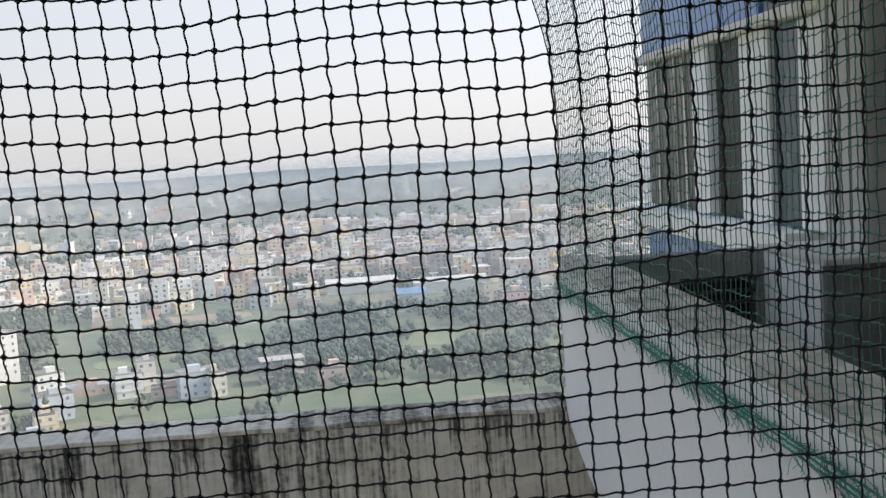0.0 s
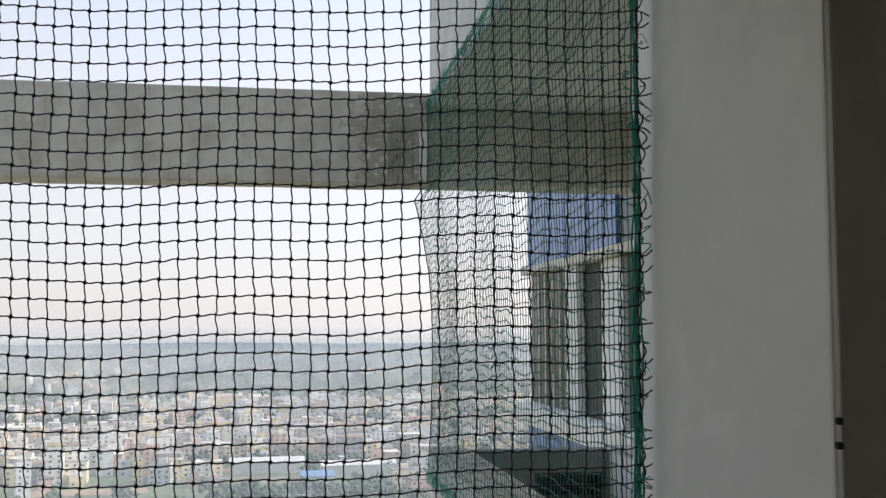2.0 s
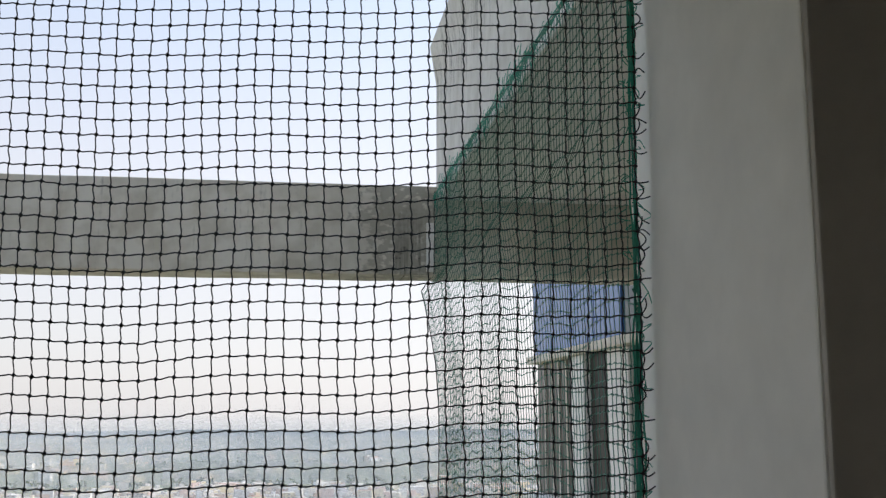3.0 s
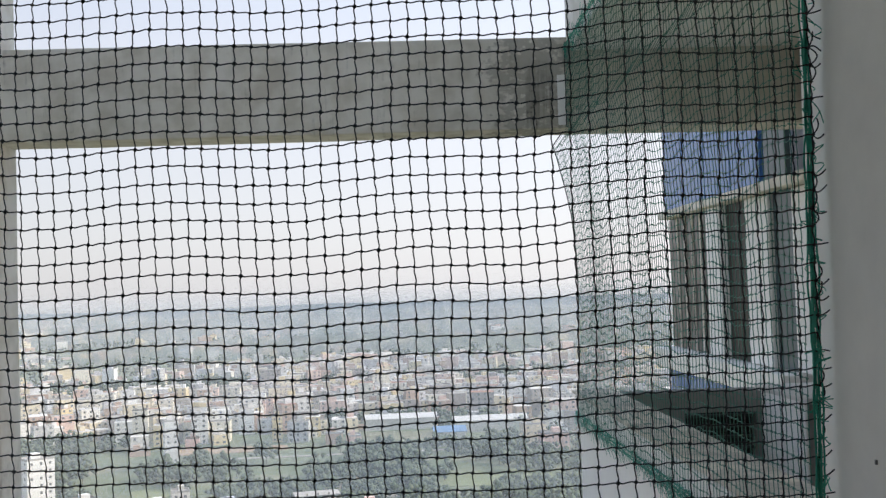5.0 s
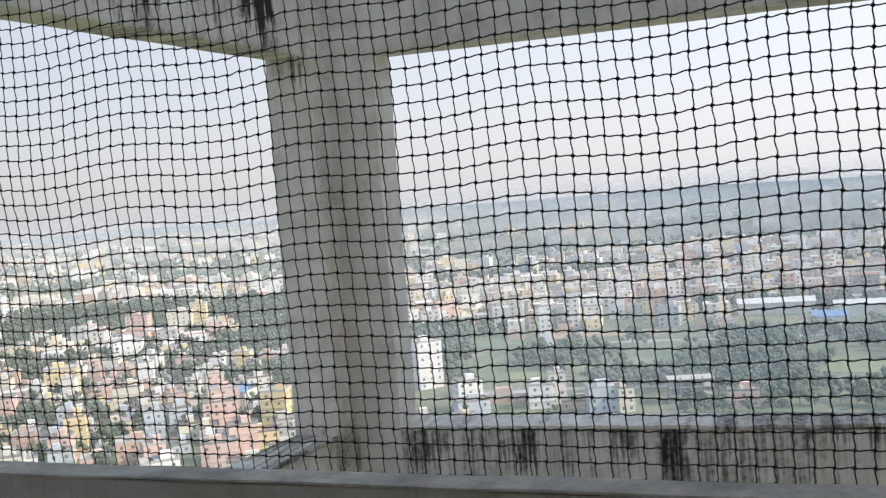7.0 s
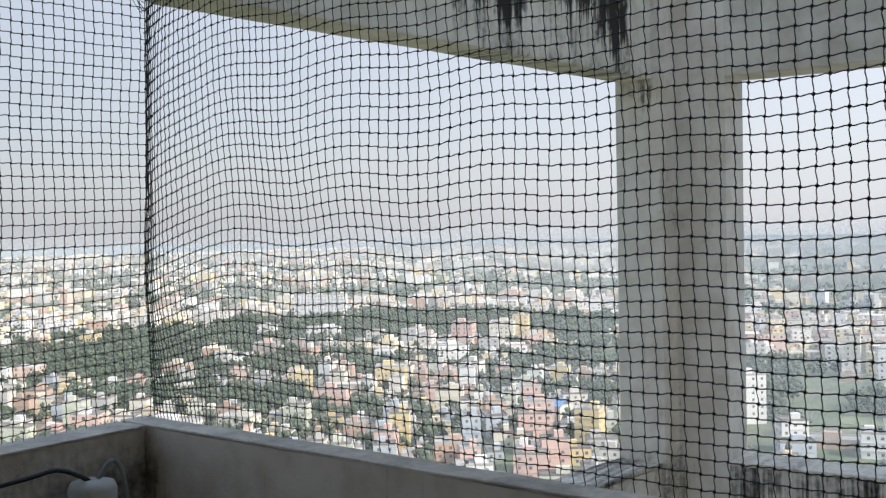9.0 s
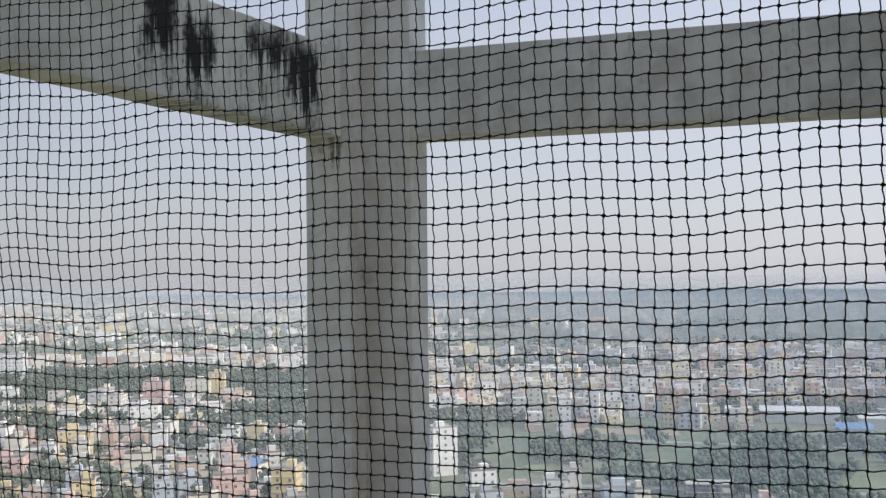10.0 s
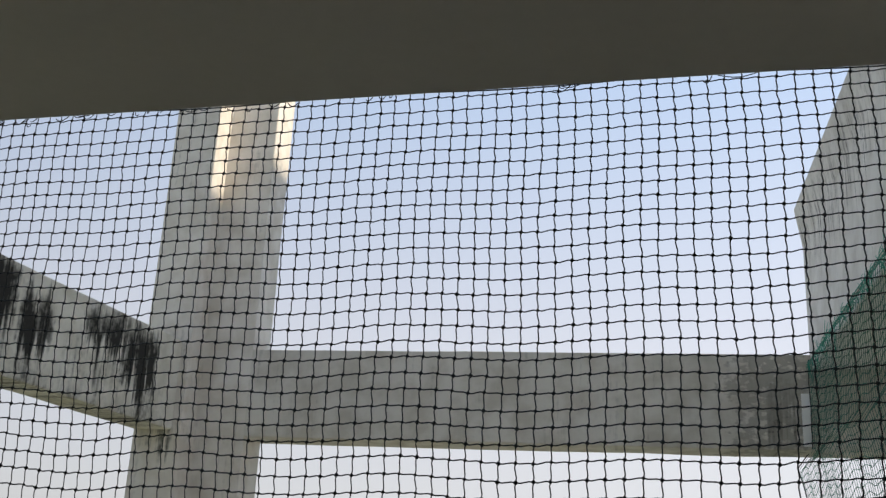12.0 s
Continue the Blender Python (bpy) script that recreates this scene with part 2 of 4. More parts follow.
def prism(bm, outline, z0, z1, bevel=0.0):
    """An upright prism over a plan outline."""
    low = [bm.verts.new((x, y, z0)) for x, y in outline]
    high = [bm.verts.new((x, y, z1)) for x, y in outline]
    n = len(outline)
    bm.faces.new(low[::-1]), bm.faces.new(high)
    for i in range(n):
        bm.faces.new((low[i], low[(i + 1) % n], high[(i + 1) % n], high[i]))
    if bevel:
        bmesh.ops.bevel(bm, geom=list(bm.edges), offset=bevel, segments=2, profile=0.6, affect="EDGES")
    return bm


def block(name, mat, x0, x1, y0, y1, z0, z1, bevel=0.006, parent=None, label="", **tags):
    return tagged(part(name, box(bmesh.new(), x0, x1, y0, y1, z0, z1, bevel), mat, parent), label, **tags)


def uneven(ob, cuts, amount, scale):
    """Cut a mesh finely and let its faces wander a little, as hand-laid plaster does."""
    bm = bmesh.new()
    bm.from_mesh(ob.data)
    long_edges = [e for e in bm.edges if e.calc_length() > 0.3]
    bmesh.ops.subdivide_edges(bm, edges=long_edges, cuts=cuts, use_grid_fill=True)
    for v in bm.verts:
        v.co += noise.noise_vector(v.co * scale) * amount
    bm.to_mesh(ob.data)
    bm.free()
    return ob


def tube_mesh(name, lines, radius, sides=4):
    """One mesh of thin tubes along polylines (each an array of points)."""
    vs, fs, start = [], [], 0
    ang = np.arange(sides) * 2 * np.pi / sides
    for pts in lines:
        pts = np.asarray(pts, float)
        tan = np.gradient(pts, axis=0)
        tan /= np.linalg.norm(tan, axis=1)[:, None] + 1e-12
        ref = np.array([0.0, 0.0, 1.0]) if abs(tan[:, 2]).mean() < 0.7 else np.array([0.3, 1.0, 0.0])
        a = np.cross(tan, ref)
        a /= np.linalg.norm(a, axis=1)[:, None] + 1e-12
        b = np.cross(tan, a)
        ring = pts[:, None, :] + radius * (np.cos(ang)[None, :, None] * a[:, None, :] + np.sin(ang)[None, :, None] * b[:, None, :])
        k = len(pts)
        vs.append(ring.reshape(-1, 3))
        i = np.arange(k - 1)[:, None] * sides + start
        j = np.arange(sides)[None, :]
        j2 = (j + 1) % sides
        fs.append(np.stack([i + j, i + j2, i + sides + j2, i + sides + j], -1).reshape(-1, 4))
        start += k * sides
    me = bpy.data.meshes.new(name)
    me.from_pydata(np.concatenate(vs).tolist(), [], np.concatenate(fs).tolist())
    me.polygons.foreach_set("use_smooth", np.ones(len(me.polygons), bool))
    return me


def blob_mesh(name, centres, sizes):
    """Small eight-sided lumps, one at each centre."""
    centres = np.asarray(centres).reshape(-1, 3)
    sizes = np.asarray(sizes).reshape(-1, 1, 1)
    unit = np.array([(1, 0, 0), (-1, 0, 0), (0, 1, 0), (0, -1, 0), (0, 0, 1), (0, 0, -1)], float)
    tri = np.array([(0, 2, 4), (2, 1, 4), (1, 3, 4), (3, 0, 4), (2, 0, 5), (1, 2, 5), (3, 1, 5), (0, 3, 5)])
    v = centres[:, None, :] + unit[None] * sizes
    f = tri[None] + (np.arange(len(centres)) * 6)[:, None, None]
    me = bpy.data.meshes.new(name)
    me.from_pydata(v.reshape(-1, 3).tolist(), [], f.reshape(-1, 3).tolist())
    me.polygons.foreach_set("use_smooth", np.ones(len(me.polygons), bool))
    return me


# ---- the balcony where the camera stands ----
def shear(ob):
    """Turn a straight front along x into the slightly skewed balcony front."""
    for v in ob.data.vertices:
        v.co.y += TH * v.co.x
    return ob


tagged(block("floor", M_FLOOR, LX - 0.12, 2.4, -3.0, 1.10, -0.15, 0.0), "unseen floor tiles of the balcony, pale to bounce light", "floor", kind="structure")
par = shear(block("parapet", M_PARAPET, LX - 0.12, WX - 0.002, 1.185, 1.270, -0.15, 1.066, 0.004))
tagged(uneven(par, 14, 0.003, 2.5), "low grey plastered balcony parapet wall", "parapet", kind="structure")
cope = shear(block("parapet_coping", M_TOP, LX - 0.13, WX - 0.004, 1.183, 1.275, 1.067, 1.074, 0.003))
tagged(uneven(cope, 24, 0.004, 5.0), "uneven grey cement top of the parapet", "coping", kind="structure")
side = block("parapet_side", M_PARAPET, LX - 0.12, LX, -2.2, 1.33, -0.15, 1.066, 0.004)
tagged(side, "grey plastered side parapet of the balcony", "parapet", kind="structure")
tagged(block("parapet_side_coping", M_TOP, LX - 0.127, LX + 0.007, -2.2, 1.325, 1.0675, 1.0735, 0.003), "grey cement top of the side parapet", "coping", kind="structure")
pier = block("wall_east", M_WALL, WX, 2.6, PIER_Y + 0.010, 1.32, -0.15, 2.628, 0.006)
tagged(uneven(pier, 10, 0.0035, 3.0), "smooth light grey painted wall end of the balcony", "wall", kind="structure")
# Thin sheet added to darken the wall's unlit inner side.
block("wall_shade_face", M_INNER, WX + 0.002, 2.6, PIER_Y - 0.004, PIER_Y + 0.0095, 0.0, 2.626, 0.003, label="inner side of the wall, its shade painted dark brown", category="wall", kind="structure")
# Out of view; takes the pale wall paint to bounce light forward.
block("wall_south", M_WALL, LX - 0.12, 2.6, -3.1, -3.0, -0.15, 2.628, label="unseen plain back wall of the balcony, pale to bounce light", category="wall", kind="structure")
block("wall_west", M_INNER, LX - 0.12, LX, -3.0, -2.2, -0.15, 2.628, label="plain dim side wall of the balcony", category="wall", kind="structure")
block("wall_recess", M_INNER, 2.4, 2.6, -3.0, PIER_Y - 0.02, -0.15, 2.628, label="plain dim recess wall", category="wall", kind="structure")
mark = base("wall_mark", WX, 1.05, 1.28, label="small dark scratch on the grey wall", category="mark")
block("scratch", M_SHADE_MARK, WX - 0.0035, WX + 0.001, 1.054, 1.058, 1.284, 1.292, 0.0008, mark)
for dz, r in ((0.0, 0.002), (-0.030, 0.004)):
    block("chip", M_DARK, WX - 0.004, WX + 0.004, PIER_Y - 0.006, PIER_Y + r, 1.532 + dz, 1.541 + dz, 0.002, mark)
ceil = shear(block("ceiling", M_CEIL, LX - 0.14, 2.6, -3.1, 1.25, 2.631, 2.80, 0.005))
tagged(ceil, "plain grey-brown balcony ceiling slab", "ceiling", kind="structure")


# ---- nets ----
def knot_grid(nu, nv, place, seed):
    rng = np.random.default_rng(seed)
    u, v = np.meshgrid(np.arange(nu + 1), np.arange(nv + 1), indexing="ij")
    g = place(u.astype(float), v.astype(float))
    return g + rng.normal(0, 0.0008, g.shape)


def strands(g, wave, seed, steps=4):
    """Polylines through a knot grid: rows and columns, each cell's twine bent into a slight S."""
    rng = np.random.default_rng(seed)
    s = np.arange(steps) / steps
    lines = []
    for axis in (0, 1):
        h = g if axis == 0 else g.transpose(1, 0, 2)
        other = g.transpose(1, 0, 2) if axis == 0 else g
        for j in range(h.shape[1]):
            p = h[:, j]
            seg = p[:-1, None, :] * (1 - s)[None, :, None] + p[1:, None, :] * s[None, :, None]
            cross = (h[:-1, min(j + 1, h.shape[1] - 1)] - h[:-1, max(j - 1, 0)])
            cross = cross / (np.linalg.norm(cross, axis=1)[:, None] + 1e-9)
            amp = wave * (0.6 + 0.5 * rng.random(len(p) - 1)) * (1 if axis == 0 else -1)
            seg = seg + cross[:, None, :] * (amp[:, None] * np.sin(2 * np.pi * s)[None, :])[:, :, None]
            lines.append(np.concatenate([seg.reshape(-1, 3), p[-1:]]))
    return lines


FRONT_N, FRONT_V = 118, 50
RIGHT_END = WX - 0.030


def net_z(v):
    """Row heights: the mesh hangs tighter at its upper and lower hems than in the middle."""
    return np.interp(v, (0, 10, 17, 25, 39, 50), (1.068, 1.380, 1.604, 1.871, 2.316, 2.650))


def front_net(u, v):
    # the net hangs outside the parapet; its columns stand closer to the left and gather at the far corner
    x = np.interp(u, (0, 14, 29, 45, 63, 91, 102, 118), (RIGHT_END, 0.326, -0.165, -0.664, -1.210, -2.046, -2.350, LX - 0.09))
    k = np.clip((u - 102) / 16.0, 0, 1)
    w = v / FRONT_V
    arch = np.sin(w * np.pi)
    grow = np.clip((-x - 0.7) / 1.2, 0, 1)
    y = 1.25 + TH * x + 0.034 * (1 - w) - 0.022 * arch
    y = y + arch * grow * (0.014 * np.sin(x * 5.3 + v * 0.05) - 0.055 * np.sin(k * np.pi))
    z = net_z(v) + arch * (0.005 + 0.004 * grow) * np.cos((x + 1.74) * 2 * np.pi / 0.447) + 0.03 * np.clip(x, 0, 1) * np.clip(w * 6, 0, 1) * np.clip((1 - w) * 6, 0, 1)
    x = x + k * 0.055 * w + 0.002 * np.sin(v * 0.45 + x * 3.0) + arch * grow * 0.006 * np.sin(v * 0.30 + x * 5.0)
    near = np.clip((u - 98) / 20.0, 0, 1)
    z = z - 0.105 * (0.35 + 0.65 * arch) * near * near * (3 - 2 * near) * np.clip(w * 8, 0, 1)
    return np.stack([x, y, z], -1)


def side_net(u, v):
    y = front(LX) + 0.03 - u * CELL
    x = LX - 0.10 + 0.055 * v / FRONT_V + 0.012 * np.sin(y * 3.0) * np.sin(v / FRONT_V * np.pi)
    z = net_z(v) + 0.006 * np.sin(y * 5.0)
    return np.stack([x + 0.0 * v, y + 0.0 * v + 0.004 * np.sin(v * 0.4), z], -1)


def net_parts(thing, g, mat, twine, knot, wave, seed):
    tagged(put_mesh("netting", tube_mesh("netting", strands(g, wave, seed), twine), mat, thing), kind="stuff")
    rng = np.random.default_rng(seed + 5)
    cs = g.reshape(-1, 3)
    tagged(put_mesh("knotting", blob_mesh("knotting", cs, knot * (0.85 + 0.3 * rng.random(len(cs)))), mat, thing), kind="stuff")


def rope_line(a, b, n, wander, seed):
    rng = np.random.default_rng(seed)
    t = np.linspace(0, 1, n)[:, None]
    p = np.asarray(a)[None] * (1 - t) + np.asarray(b)[None] * t
    w = np.cumsum(rng.normal(0, 1, (n, 3)), axis=0)
    w = w - w[:1] * (1 - t) - w[-1:] * t
    w /= np.abs(w).max() + 1e-9
    return p + w * wander


net = base("safety_net", RIGHT_END, front(RIGHT_END), 1.066, label="black knotted bird net stretched across the balcony opening", category="net")
G_FRONT = knot_grid(FRONT_N, FRONT_V, front_net, 3)
net_parts(net, G_FRONT, M_NET, 0.00135, 0.0049, 0.0014, 11)
wall_rope = base("border_rope", RIGHT_END, front(RIGHT_END), 1.066, label="green twisted rope lacing the net to the wall", category="rope")
for k in range(6):
    line = rope_line((RIGHT_END - 0.010 + 0.003 * k, front(WX) + 0.025, 1.07), (RIGHT_END - 0.008 + 0.0028 * k, front(WX) - 0.004, 2.64), 130, 0.008, 40 + k)
    put_mesh("rope_strand", tube_mesh("rope_strand", [line], 0.0019, 6), M_ROPE, wall_rope)
loops = []
rng = np.random.default_rng(8)
for j in range(FRONT_V + 1):
    p = G_FRONT[0, j]
    s = np.linspace(0, 1, 9)[:, None]
    out = np.array([WX - 0.006 - p[0], rng.normal(0, 0.003), rng.normal(0.002, 0.006)])
    bulge = np.sin(s * np.pi) * np.array([[0.0, 0.004, rng.normal(0, 0.007)]])
    if j % 2 == 0 or rng.random() < 0.3:
        loops.append(p[None] + s * out[None] + bulge)
    if rng.random() < 0.7:
        loops.append(p[None] + s * np.array([[0.012 * rng.random(), 0.0, 0.030]]) + np.sin(s * np.pi) * np.array([[0.012 * rng.random(), -0.004, 0.0]]))
tagged(put_mesh("lacing", tube_mesh("lacing", loops, 0.0014, 4), M_NET, wall_rope, "black twine loops tied to the wall"), kind="stuff")

frayed = []
for _ in range(150):
    p = np.array([RIGHT_END - 0.002 + rng.normal(0, 0.004), front(WX) + 0.01, 1.08 + 1.55 * rng.random()])
    s = np.linspace(0, 1, 8)[:, None]
    frayed.append(p[None] + s * np.array([[rng.normal(0.004, 0.010), 0.0, rng.normal(0, 0.022)]]) + np.sin(s * np.pi) * np.array([[rng.normal(0, 0.010), -0.005, rng.normal(0, 0.006)]]))
tagged(put_mesh("fringe", tube_mesh("fringe", frayed, 0.0011, 4), M_ROPE, wall_rope, "loose green loops of twine"), kind="stuff")

top_rope = base("top_rope", 0, front(0), 2.64, label="thin black cord holding the net along the ceiling edge", category="rope")
line = np.array([(x, front(x) + 0.012, 2.640 + 0.004 * math.sin(x * 9)) for x in np.linspace(LX, RIGHT_END, 140)])
put_mesh("cord", tube_mesh("cord", [line], 0.0016, 5), M_NET, top_rope)
tufts = []
for _ in range(70):
    x = LX + rng.random() * 1.9 if rng.random() < 0.75 else LX + rng.random() * (RIGHT_END - LX)
    p = np.array([x, front(x) + 0.004, 2.634])
    s = np.linspace(0, 1, 7)[:, None]
    tufts.append(p[None] + s * np.array([[rng.normal(0, 0.03), 0, rng.normal(0, 0.008)]]) + np.sin(s * np.pi) * np.array([[0, -0.003, -0.004 - 0.010 * rng.random()]]))
tagged(put_mesh("loose_twine", tube_mesh("loose_twine", tufts, 0.0011, 4), M_NET, top_rope), kind="stuff")

side_n = base("safety_net", LX - 0.055, front(LX), 1.066, label="black knotted bird net over the balcony's short side", category="net")
G_SIDE = knot_grid(104, FRONT_V, side_net, 4)
net_parts(side_n, G_SIDE, M_NET, 0.00135, 0.0049, 0.0014, 15)
corner = base("corner_cord", LX - 0.01, front(LX) - 0.01, 1.07, label="thin dark green cord tied upright in the net's corner", category="rope")
put_mesh("cord", tube_mesh("cord", [rope_line((LX - 0.085, front(LX) + 0.034, 1.06), (LX - 0.035, front(LX), 2.64), 60, 0.004, 77)], 0.0017, 5), M_NET_G, corner)
tangle = []
for _ in range(38):
    t = np.linspace(0, 1, 12)[:, None]
    ph, rad = rng.random(3) * 6.3, 0.012 + 0.035 * rng.random()
    c = np.array([LX - 0.045 + rng.normal(0, 0.02), front(LX) - 0.01 + rng.normal(0, 0.01), 2.43 + rng.normal(0, 0.045)])
    tangle.append(c[None] + rad * np.concatenate([np.sin(5 * t + ph[0]), 0.4 * np.sin(4 * t + ph[1]), np.cos(5 * t + ph[2])], 1))
tagged(put_mesh("tangle", tube_mesh("tangle", tangle, 0.0012, 4), M_NET, corner, "tangled black twine at the upper corner"), kind="stuff")


# ---- water filter with its hoses beside the side parapet ----
filt = base("water_filter", LX + 0.10, 1.07, 0.62, label="white plastic water filter canister with hoses on the wall", category="water filter")
bm = bmesh.new()
prof = [(0.0, 0.62), (0.048, 0.62), (0.056, 0.64), (0.056, 0.88), (0.064, 0.885), (0.064, 0.955), (0.057, 0.970), (0.03, 0.977), (0.0, 0.978)]
vs = [bm.verts.new((LX + 0.10 + r, 1.07, z)) for r, z in prof]
es = [bm.edges.new((a, b)) for a, b in zip(vs, vs[1:])]
bmesh.ops.spin(bm, geom=vs + es, cent=(LX + 0.10, 1.07, 0), axis=(0, 0, 1), angle=2 * math.pi, steps=28)
bmesh.ops.remove_doubles(bm, verts=bm.verts, dist=0.0005)
body = part("canister", bm, M_PLASTIC, filt)
for f in body.data.polygons:
    f.use_smooth = True
block("bracket", M_STEEL, LX - 0.001, LX + 0.05, 1.04, 1.10, 0.83, 0.90, 0.003, filt)
t = np.linspace(0, 1, 24)
h1 = np.stack([LX + 0.10 + 0.0 * t, 1.07 - 0.01 - 0.55 * t, 0.975 + 0.055 * np.sin(np.clip(t * 7, 0, 1.9)) - 0.025 * t], -1)
h2 = np.stack([LX + 0.11 + 0.02 * t, 1.08 + 0.085 * np.sin(t * 1.7), 0.976 + 0.055 * np.sin(t * 3.6) - 0.22 * t ** 3], -1)
put_mesh("supply_hose", tube_mesh("supply_hose", [h1], 0.0065, 8), M_RUBBER, filt, "black rubber hose")
put_mesh("drain_hose", tube_mesh("drain_hose", [h2], 0.0075, 8), M_HOSE, filt, "grey plastic hose")

# ---- the open concrete frame in front ----
def skew(ob):
    """The side beam runs back to the balcony a little off square."""
    for v in ob.data.vertices:
        v.co.x += 0.11 * (v.co.y - Y1)
    return ob


bm = prism(bmesh.new(), [(XL, Y1), (XM, Y1), (XM, Y2), (XR, Y2), (XR, YO), (XL, YO)], -4.0, 7.6, 0.008)
tagged(uneven(part("column", bm, M_COLUMN), 24, 0.003, 1.6), "stepped grey painted concrete corner column", "column", kind="structure")
beam = block("beam_front", M_BEAM_R, XR - 0.01, 2.7, Y2 + 0.003, YO - 0.003, ZB, ZT, 0.008)
tagged(uneven(beam, 20, 0.005, 2.2), "grey concrete beam with a flaking rough end", "beam", kind="structure")
beam = skew(block("beam_side", M_BEAM_L, XL + 0.003, XB, 1.46, Y1 + 0.01, ZB, ZT, 0.008))
tagged(uneven(beam, 16, 0.004, 2.2), "pale concrete beam with black mould streaks", "beam", kind="structure")
pv = block("parapet_void", M_PARAPET_V, XR - 0.01, 1.6, Y2 + 0.003, YO - 0.003, -4.0, ZP - 0.022, 0.006)
tagged(uneven(pv, 12, 0.004, 2.0), "plaster parapet streaked with black mould", "parapet", kind="structure")
block("plaster_strip", M_WHITE, 0.790, 0.830, Y2 - 0.010, Y2 - 0.002, 2.36, 2.60, 0.003, label="pale plaster strip at the beam's end", category="plaster", kind="structure")
lv = block("parapet_void_coping", M_LEDGE, XR - 0.012, RX + 0.02, Y2 - 0.004, YO + 0.01, ZP - 0.020, ZP, 0.006)
tagged(uneven(lv, 30, 0.008, 6.0), "rough worn cement coping", "coping", kind="structure")
pv2 = skew(block("parapet_void_side", M_PARAPET_V, XL + 0.003, XB + 0.02, 1.46, Y1 + 0.01, -4.0, ZP - 0.032, 0.006))
tagged(pv2, "stained plaster side parapet below the beam", "parapet", kind="structure")
lv2 = skew(block("parapet_void_side_coping", M_LEDGE, XL - 0.01, XB + 0.03, 1.46, Y1 + 0.02, ZP - 0.030, ZP - 0.008, 0.006))
tagged(uneven(lv2, 24, 0.006, 6.0), "rough worn cement coping of the side parapet", "coping", kind="structure")

# ---- the neighbouring wing ----
bm = bmesh.new()
outline = [(1.34, -4.0), (1.34, NPZ), (Y2 + 0.001, NPZ), (Y2 + 0.001, 0.47)]
outline += [(Y2 - 0.57 * k ** 1.6, 0.47 - 0.205 * k) for k in np.linspace(0.1, 1.7, 16)] + [(Y2 - 1.40, -4.0)]
for x in (RX, RX + 0.20):
    bm.faces.new([bm.verts.new((x, y, z)) for y, z in outline])
a, b = list(bm.faces)
for i in range(len(outline)):
    va, vb = a.verts, b.verts
    bm.faces.new((va[i], va[(i + 1) % len(outline)], vb[(i + 1) % len(outline)], vb[i]))
tagged(part("wing_parapet", bm, M_WHITE), "smooth white parapet wall of the neighbouring balcony", "parapet", kind="structure")
block("wing_parapet_coping", M_TOP, RX + 0.004, RX + 0.205, 1.34, YO, NPZ + 0.002, NPZ + 0.016, 0.004, label="grey cement top of the neighbouring parapet", category="coping", kind="structure")
bm = bmesh.new()
GX0, GX1, GZ0, GZ1 = 1.365, 1.72, 0.28, 0.965
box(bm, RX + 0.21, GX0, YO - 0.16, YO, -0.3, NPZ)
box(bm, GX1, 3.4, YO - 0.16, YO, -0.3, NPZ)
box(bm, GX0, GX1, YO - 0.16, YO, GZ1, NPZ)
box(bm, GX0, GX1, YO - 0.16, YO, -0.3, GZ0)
# The dimness of this wall is put into its dark grey.
tagged(part("wing_wall_far", bm, M_SHADE_MARK), "parapet wall with a grilled opening, its shade painted dark grey", "parapet", kind="structure")
vent = base("vent_grille", (GX0 + GX1) / 2, YO - 0.08, GZ0, label="dark slatted grille set in the parapet opening", category="grille")
# Sheet added for the opening's unlit depth, painted near-black.
block("shade_backing", M_DARK, GX0, GX1, YO - 0.05, YO - 0.02, GZ0, GZ1, 0.002, vent)
for i in range(13):
    z = GZ0 + 0.03 + i * 0.052
    block("slat", M_GRILLE, GX0, GX1, YO - 0.10, YO - 0.055, z, z + 0.012, 0.002, vent)
block("wing_wall_return", M_WHITE, 1.735, 2.2, 3.80, YO - 0.165, -0.3, NPZ - 0.004, 0.006, label="white low return wall of the neighbouring balcony", category="wall", kind="structure")
block("wing_wall_coping", M_WING, 1.725, 2.3, 3.74, YO - 0.10, NPZ - 0.002, NPZ + 0.022, 0.005, label="pale cement top of the return wall", category="coping", kind="structure")
# Thin sheet added so that the shaded end face turns dark.
block("wing_wall_shade", M_SHADE_MARK, 1.745, 2.2, 3.788, 3.797, 0.0, NPZ - 0.006, 0.002, label="end of the return wall, its shade painted dark grey", category="wall", kind="structure")
block("wing_floor", M_FLOOR, RX + 0.2, 3.4, 1.34, YO - 0.16, -0.3, 0.0, label="floor slab of the neighbouring balcony", category="floor", kind="structure")
block("wing_ceiling", M_WHITE, RX + 0.004, 4.4, 1.34, Y2 - 0.002, 2.715, 2.76, 0.006, label="grey concrete ceiling slab of the neighbouring balcony", category="ceiling", kind="structure")
bm = bmesh.new()
profile = [(RX, 2.765), (RX, 3.30), (RX - 0.032, 3.50), (RX + 0.16, 3.50), (RX + 0.16, 2.765)]
ends = [[bm.verts.new((x, y, z)) for x, z in profile] for y in (1.34, Y2 + 0.02)]
bm.faces.new(ends[0]), bm.faces.new(ends[1][::-1])
for i in range(5):
    bm.faces.new((ends[0][i], ends[0][(i + 1) % 5], ends[1][(i + 1) % 5], ends[1][i]))
tagged(part("wing_fascia", bm, M_FASCIA), "white upper parapet, streaked darker towards its flared top", "parapet", kind="structure")
# Unseen mass added so the sun only reaches the column's upper part.
block("wing_sun_block", M_WHITE, 2.9, 9.0, -3.0, 7.4, 2.80, 7.80, 0.01, label="unseen plain block added to keep the sun off the frame", category="building wall", kind="structure")

